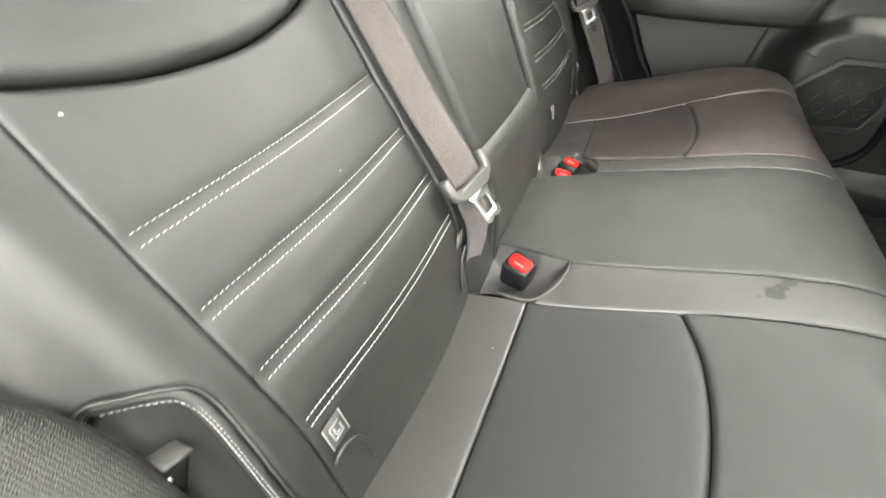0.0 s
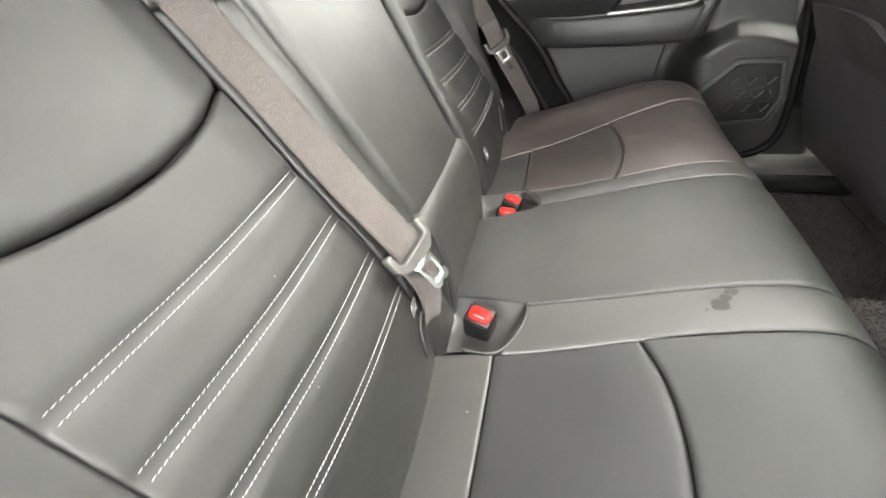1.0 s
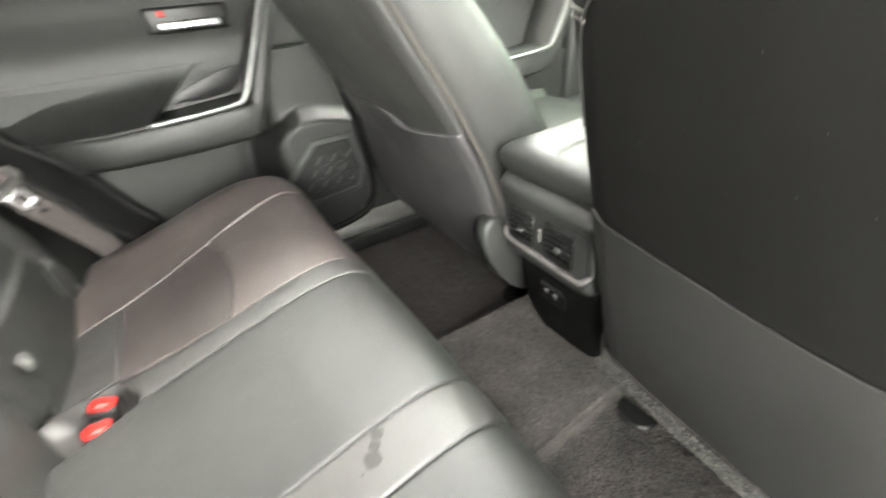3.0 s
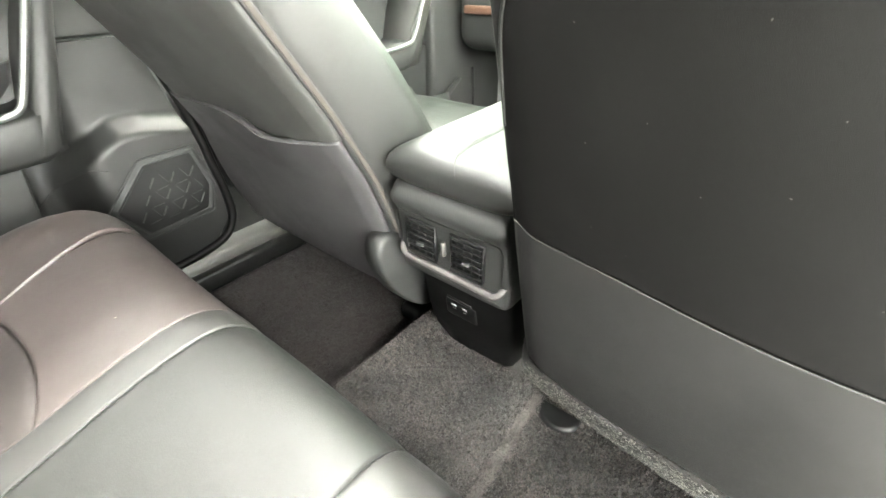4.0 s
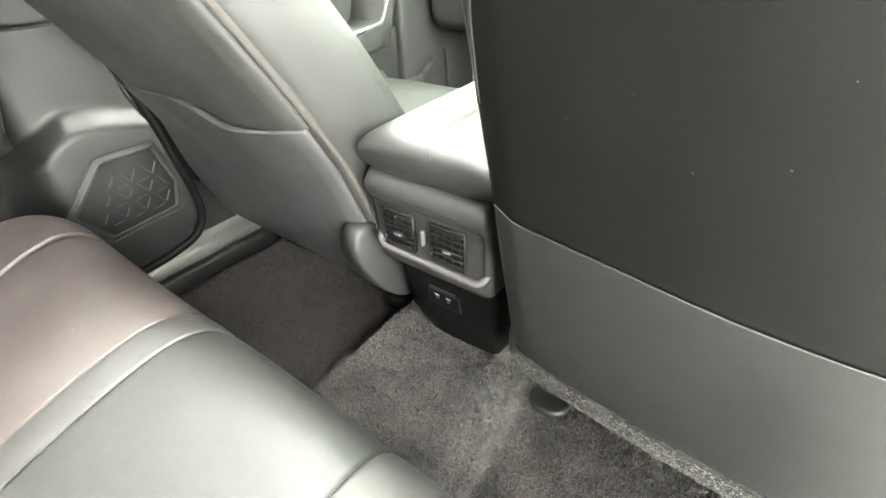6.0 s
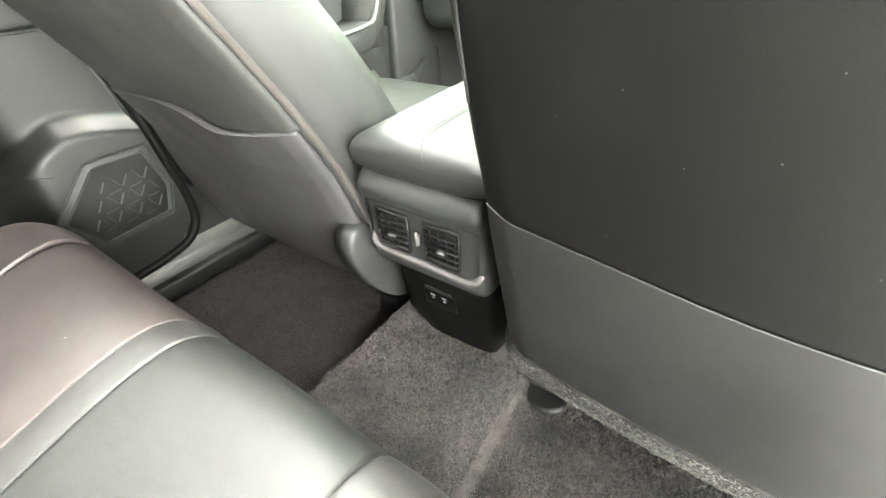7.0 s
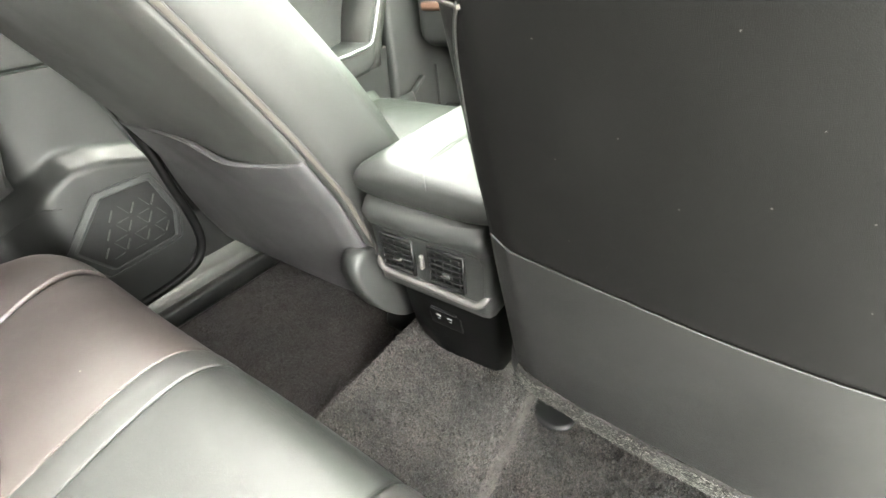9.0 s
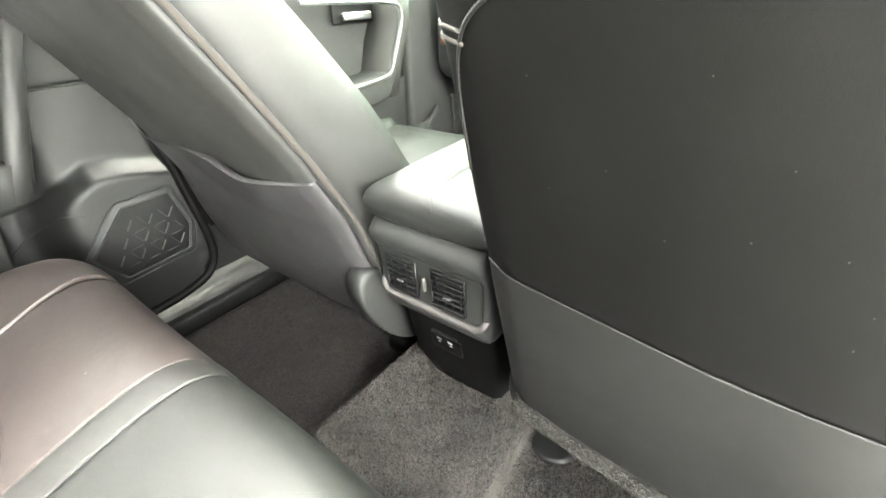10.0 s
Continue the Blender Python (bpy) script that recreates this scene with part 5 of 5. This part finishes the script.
def inside(pt, poly):
    c = False
    for (x1, y1), (x2, y2) in zip(poly, poly[1:] + poly[:1]):
        if (y1 > pt[1]) != (y2 > pt[1]) and pt[0] < (x2 - x1) * (pt[1] - y1) / (y2 - y1) + x1:
            c = not c
    return c


shrunk = [(0.525 + (x - 0.525) * 0.86, 0.30 + (z - 0.30) * 0.82) for x, z in SI]
for r in range(-5, 6):
    for c in range(-6, 7):
        cx, cz = 0.53 + c * 0.042 + r * 0.019, 0.310 + r * 0.034
        if inside((cx, cz), shrunk):
            part("dash", box((0.0017, 0.005, 0.024), (cx, 0.705, cz), 0.0006, 1, (0, 36, 0)), SILL_GREY, spk)
            if inside((cx + 0.017, cz - 0.017), shrunk):
                part("dash", box((0.024, 0.003, 0.0013), (cx + 0.017, 0.706, cz - 0.017), 0.0006, 1, (0, -7, 0)), PLASTIC, spk)
            if inside((cx + 0.014, cz + 0.017), shrunk):
                part("dash", box((0.0011, 0.003, 0.026), (cx + 0.026, 0.706, cz + 0.002), 0.0005, 1, (0, -28, 0)), PLASTIC, spk)

# rubber seals round the far door opening
seal = thing("door_seal", "black rubber seal round the door opening", "door seal", kind="structure")
FS = smooth_line([(0.545, 0.730, 0.86), (0.580, 0.718, 0.66), (0.596, 0.712, 0.573), (0.612, 0.710, 0.514), (0.630, 0.709, 0.431), (0.640, 0.708, 0.345), (0.650, 0.708, 0.26), (0.647, 0.708, 0.200), (0.618, 0.708, 0.158), (0.56, 0.708, 0.140), (0.48, 0.708, 0.132), (0.30, 0.708, 0.122), (0.10, 0.708, 0.104)], 110)
part("front_seal", tube(FS, 0.0105, 10), RUBBER, seal)
part("outer_lip", tube(FS[:52] + np.array((0.019, -0.014, -0.004)), 0.0105, 10), RUBBER, seal)
part("lip_ridge", tube(FS[:52] + np.array((0.008, -0.014, 0.0)), 0.0022, 6), RUBBER, seal)
RS = smooth_line([(-0.30, 0.715, 0.86), (-0.19, 0.705, 0.70), (-0.115, 0.703, 0.597), (-0.055, 0.702, 0.525), (-0.008, 0.702, 0.478), (0.032, 0.702, 0.425), (0.072, 0.702, 0.352), (0.112, 0.702, 0.290), (0.135, 0.702, 0.20), (0.145, 0.702, 0.12)], 80)
part("rear_seal", tube(RS, 0.012, 12), RUBBER, seal)
# Grey cord painting the thin highlight along the black seal.
part("seal_highlight", tube(RS + np.array((-0.015, -0.010, -0.006)), 0.0018, 6), PLASTIC, seal)
rs_x = lambda z: float(np.interp(z, RS[::-1, 2], RS[::-1, 0]))
panel("seal_flange", lambda z, k: (rs_x(z) - 0.062 + 0.058 * k, 0.652 + 0.048 * k, z), lambda s: (0.14 + 0.70 * s, 0.0), lambda s: (0.14 + 0.70 * s, 1.0), 50, 10, RUBBER, seal, (0.5, -0.6, 0.3), (0.004, 0.004, 0.004, 0.0), w=0.006, th=0.006)
panel("quarter_trim", lambda z, y: (-0.165 - 0.62 * (z - 0.48) + 0.25 * (y - 0.56), y, z), lambda s: (0.16 + 0.74 * s, 0.545), lambda s: (0.16 + 0.74 * s, 0.715), 40, 16, PLASTIC_DARK, seal, (1, 0, 0.4), (0,) * 4, th=0.02)

# ---- near side trim beside the backrest ----
trim = thing("side_trim", "pebbled grey plastic trim beside the rear seat", "trim", kind="structure")


def trim_face(z, y):
    return (-0.108 - 0.55 * (z - 0.47), y, z)


panel("textured_panel", trim_face, lambda s: (0.10 + 0.60 * s, -0.560 - 0.22 * max(0.0, s - 0.64)), lambda s: (0.10 + 0.60 * s, -0.735), 50, 24, TEXTURED, trim, (1, 0, 0.4), (0, 0, 0.012, 0), w=0.014, th=0.02)
panel("filler_panel", lambda z, y: (-0.152 - 0.55 * (z - 0.47), y, z), lambda s: (0.12 + 0.345 * s, -0.505), lambda s: (0.12 + 0.345 * s, -0.60), 40, 12, PLASTIC_DOOR, trim, (1, 0, 0.4), (0,) * 4, th=0.02)
hook = thing("seat_latch", "black seat latch lever with a bright top", "latch")
part("lever", box((0.016, 0.020, 0.056), (-0.114, -0.5635, 0.4185), 0.0065, 4, (-27, 0, 0)), BLACK, hook)
part("cap", box((0.015, 0.019, 0.004), (-0.113, -0.551, 0.4435), 0.002, 3, (-27, 0, 0)), SILL_GREY, hook, "thin grey cap")
part("pin", box((0.005, 0.006, 0.004), (-0.107, -0.561, 0.4375), 0.0015, 2), CHROME, hook, "bright steel pin")


# ---- front of the cabin, seen between the seats ----
# Its plastics use the lit, paler tone in place of stronger front light.
fdoor = thing("front_door", "charcoal plastic inside of a closed front door", "car door", kind="structure")
panel("upper_panel", lambda z, x: (x, 0.745 + 0.02 * math.exp(-((z - 0.64) / 0.10) ** 2), z), lambda s: (0.50, 0.80 + 0.95 * s), lambda s: (0.88, 0.80 + 0.95 * s), 40, 30, PLASTIC_FRONT_LIT, fdoor, (0, -1, 0), (0,) * 4, th=0.03)
panel("lower_panel", lambda z, x: (x, 0.735 + 0.05 * (0.5 - z), z), lambda s: (0.05, 0.80 + 0.95 * s), lambda s: (0.498, 0.80 + 0.95 * s), 40, 30, PLASTIC_FRONT_LIT, fdoor, (0, -1, 0), (0,) * 4, th=0.03)
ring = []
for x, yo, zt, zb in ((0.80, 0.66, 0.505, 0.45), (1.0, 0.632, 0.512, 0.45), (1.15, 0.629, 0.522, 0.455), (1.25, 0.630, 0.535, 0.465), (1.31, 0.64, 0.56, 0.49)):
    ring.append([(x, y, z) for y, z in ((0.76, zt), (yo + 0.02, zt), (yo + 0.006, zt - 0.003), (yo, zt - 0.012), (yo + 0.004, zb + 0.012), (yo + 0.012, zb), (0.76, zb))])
part("armrest_ledge", loft(ring), PLASTIC_FRONT_LIT, fdoor)
ring = []
for x, z, w in ((1.245, 0.47, 0.07), (1.262, 0.54, 0.075), (1.29, 0.60, 0.072), (1.325, 0.67, 0.068), (1.335, 0.74, 0.06)):
    ring.append([(x + a * w, y, z) for a, y in ((0.0, 0.77), (0.0, 0.65), (0.10, 0.638), (0.5, 0.636), (0.85, 0.644), (1.0, 0.67), (1.05, 0.77))])
part("pull_frame", loft(ring), SILL_GREY, fdoor)
part("silver_trim", tube(smooth_line([(0.95, 0.626, 0.515), (1.12, 0.624, 0.523), (1.235, 0.624, 0.533), (1.262, 0.624, 0.547), (1.29, 0.624, 0.60), (1.325, 0.626, 0.675), (1.322, 0.628, 0.705), (1.29, 0.63, 0.72), (1.15, 0.64, 0.727), (1.0, 0.65, 0.73)], 70), 0.008, 10, 0.7), SILVER, fdoor, "satin silver trim strip")
part("release_handle", box((0.11, 0.014, 0.02), (1.25, 0.728, 0.690), 0.006, 3), CHROME, fdoor, "chrome release handle")
part("handle_bezel", box((0.17, 0.012, 0.06), (1.26, 0.752, 0.70), 0.012, 3), BLACK, fdoor)
dash = thing("dashboard", "dark dashboard underside with a brown trim band", "dashboard")
part("lower_dash", box((0.40, 1.40, 0.30), (1.75, 0, 0.62), 0.06, 4), PLASTIC_FRONT_LIT, dash)
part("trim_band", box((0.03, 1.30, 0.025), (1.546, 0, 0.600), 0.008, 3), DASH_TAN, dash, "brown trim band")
part("kick_panel", box((0.44, 0.05, 0.86), (1.66, 0.735, 0.40), 0.02, 3), PLASTIC_FRONT_LIT, dash)
part("pocket_rib", tube(smooth_line([(1.576, 0.700, 0.372), (1.50, 0.690, 0.335), (1.425, 0.690, 0.285), (1.38, 0.695, 0.24)], 30), 0.013, 10, 0.7), PLASTIC_FRONT_LIT, dash)
part("kick_rib", tube(smooth_line([(1.664, 0.700, 0.40), (1.672, 0.700, 0.30), (1.676, 0.700, 0.18)], 20), 0.006, 8), PLASTIC_FRONT_LIT, dash)
part("bottle_holder", ring_prism([(0.045 * math.cos(a), 0.036 * math.sin(a)) for a in np.linspace(0, 2 * math.pi, 28, endpoint=False)], [(0.038 * math.cos(a), 0.029 * math.sin(a)) for a in np.linspace(0, 2 * math.pi, 28, endpoint=False)], 0.05, pose(1.46, 0.690, 0.29, -18)), PLASTIC_FRONT_LIT, dash)
# Floor in the same near-black, the holder's inner shade put into colour.
part("holder_floor", prism([(0.040 * math.cos(a), 0.031 * math.sin(a)) for a in np.linspace(0, 2 * math.pi, 28, endpoint=False)], 0.004, pose(1.46, 0.690, 0.29, -18), 0), HOLLOW_SHADE, dash)
part("dead_pedal", box((0.10, 0.10, 0.22), (1.66, 0.60, 0.16), 0.02, 3, (0, -35, 0)), PLASTIC, dash)
part("front_carpet", box((0.75, 0.5, 0.02), (1.35, 0.45, 0.035), 0.006, 2), CARPET_DARK, dash)


# ---- carpet pile ----
def pile(name, mat, label, x0, x1, y0, y1, height, count, tall, wide, seed, clear):
    r = np.random.RandomState(seed)
    verts, faces = [], []
    for _ in range(count):
        x, y = r.uniform(x0, x1), r.uniform(y0, y1)
        if clear(x, y):
            continue
        z, a, h, w = height(x, y), r.uniform(0, math.pi), tall * r.uniform(0.4, 1.3), wide * r.uniform(0.7, 1.5)
        lx, ly = r.normal(0, 0.0022), r.normal(0, 0.0022)
        k = len(verts)
        verts += [(x - w * math.cos(a), y - w * math.sin(a), z - 0.001), (x + w * math.cos(a), y + w * math.sin(a), z - 0.001), (x + lx + w * 0.6 * math.cos(a), y + ly + w * 0.6 * math.sin(a), z + h), (x + lx - w * 0.6 * math.cos(a), y + ly - w * 0.6 * math.sin(a), z + h)]
        faces.append((k, k + 1, k + 2, k + 3))
    me = bpy.data.meshes.new(name)
    me.from_pydata(verts, [], faces)
    me.materials.append(mat)
    tagged(new(name, me), label, "carpet", kind="stuff")


pile("carpet_pile", CARPET_TUFT, "short brown-grey carpet tufts over the tunnel", 0.38, 0.80, -0.50, 0.128, floor_height, 120000, 0.0036, 0.0008, 3, lambda x, y: abs(y) < 0.095 and x > 0.705)
pile("footwell_pile", CARPET_TUFT, "coarse brown-grey carpet tufts in the near footwell", 0.40, 0.80, -0.55, -0.160, floor_height, 24000, 0.0046, 0.0010, 11, lambda x, y: False)
pile("mat_pile", MAT_TUFT, "short dark brown tufts of the floor mat", 0.38, 0.825, 0.18, 0.672, lambda x, y: 0.0442, 60000, 0.0022, 0.0008, 5, lambda x, y: False)


def crease(r):
    """Scatter along the crease line."""
    x = r.uniform(0.46, 0.725)
    return x, -0.131 - 0.06 * (0.70 - x) + r.normal(0, 0.0030)


# Tufts drawn paler where the fold would catch the light.
r = np.random.RandomState(8)
verts, faces = [], []
for _ in range(9000):
    x, y = crease(r)
    z, a, h, w = floor_height(x, y), r.uniform(0, math.pi), 0.0048 * r.uniform(0.5, 1.2), 0.0007 * r.uniform(0.7, 1.4)
    k = len(verts)
    lx, ly = r.normal(0, 0.004), r.normal(0, 0.003)
    verts += [(x - w * math.cos(a), y - w * math.sin(a), z - 0.001), (x + w * math.cos(a), y + w * math.sin(a), z - 0.001), (x + lx + w * 0.6 * math.cos(a), y + ly + w * 0.6 * math.sin(a), z + h), (x + lx - w * 0.6 * math.cos(a), y + ly - w * 0.6 * math.sin(a), z + h)]
    faces.append((k, k + 1, k + 2, k + 3))
me = bpy.data.meshes.new("lit_crease")
me.from_pydata(verts, [], faces)
me.materials.append(CARPET_CREASE_LIT)
tagged(new("lit_crease", me), "paler tufts painting the light caught along a carpet crease", "carpet", kind="stuff")
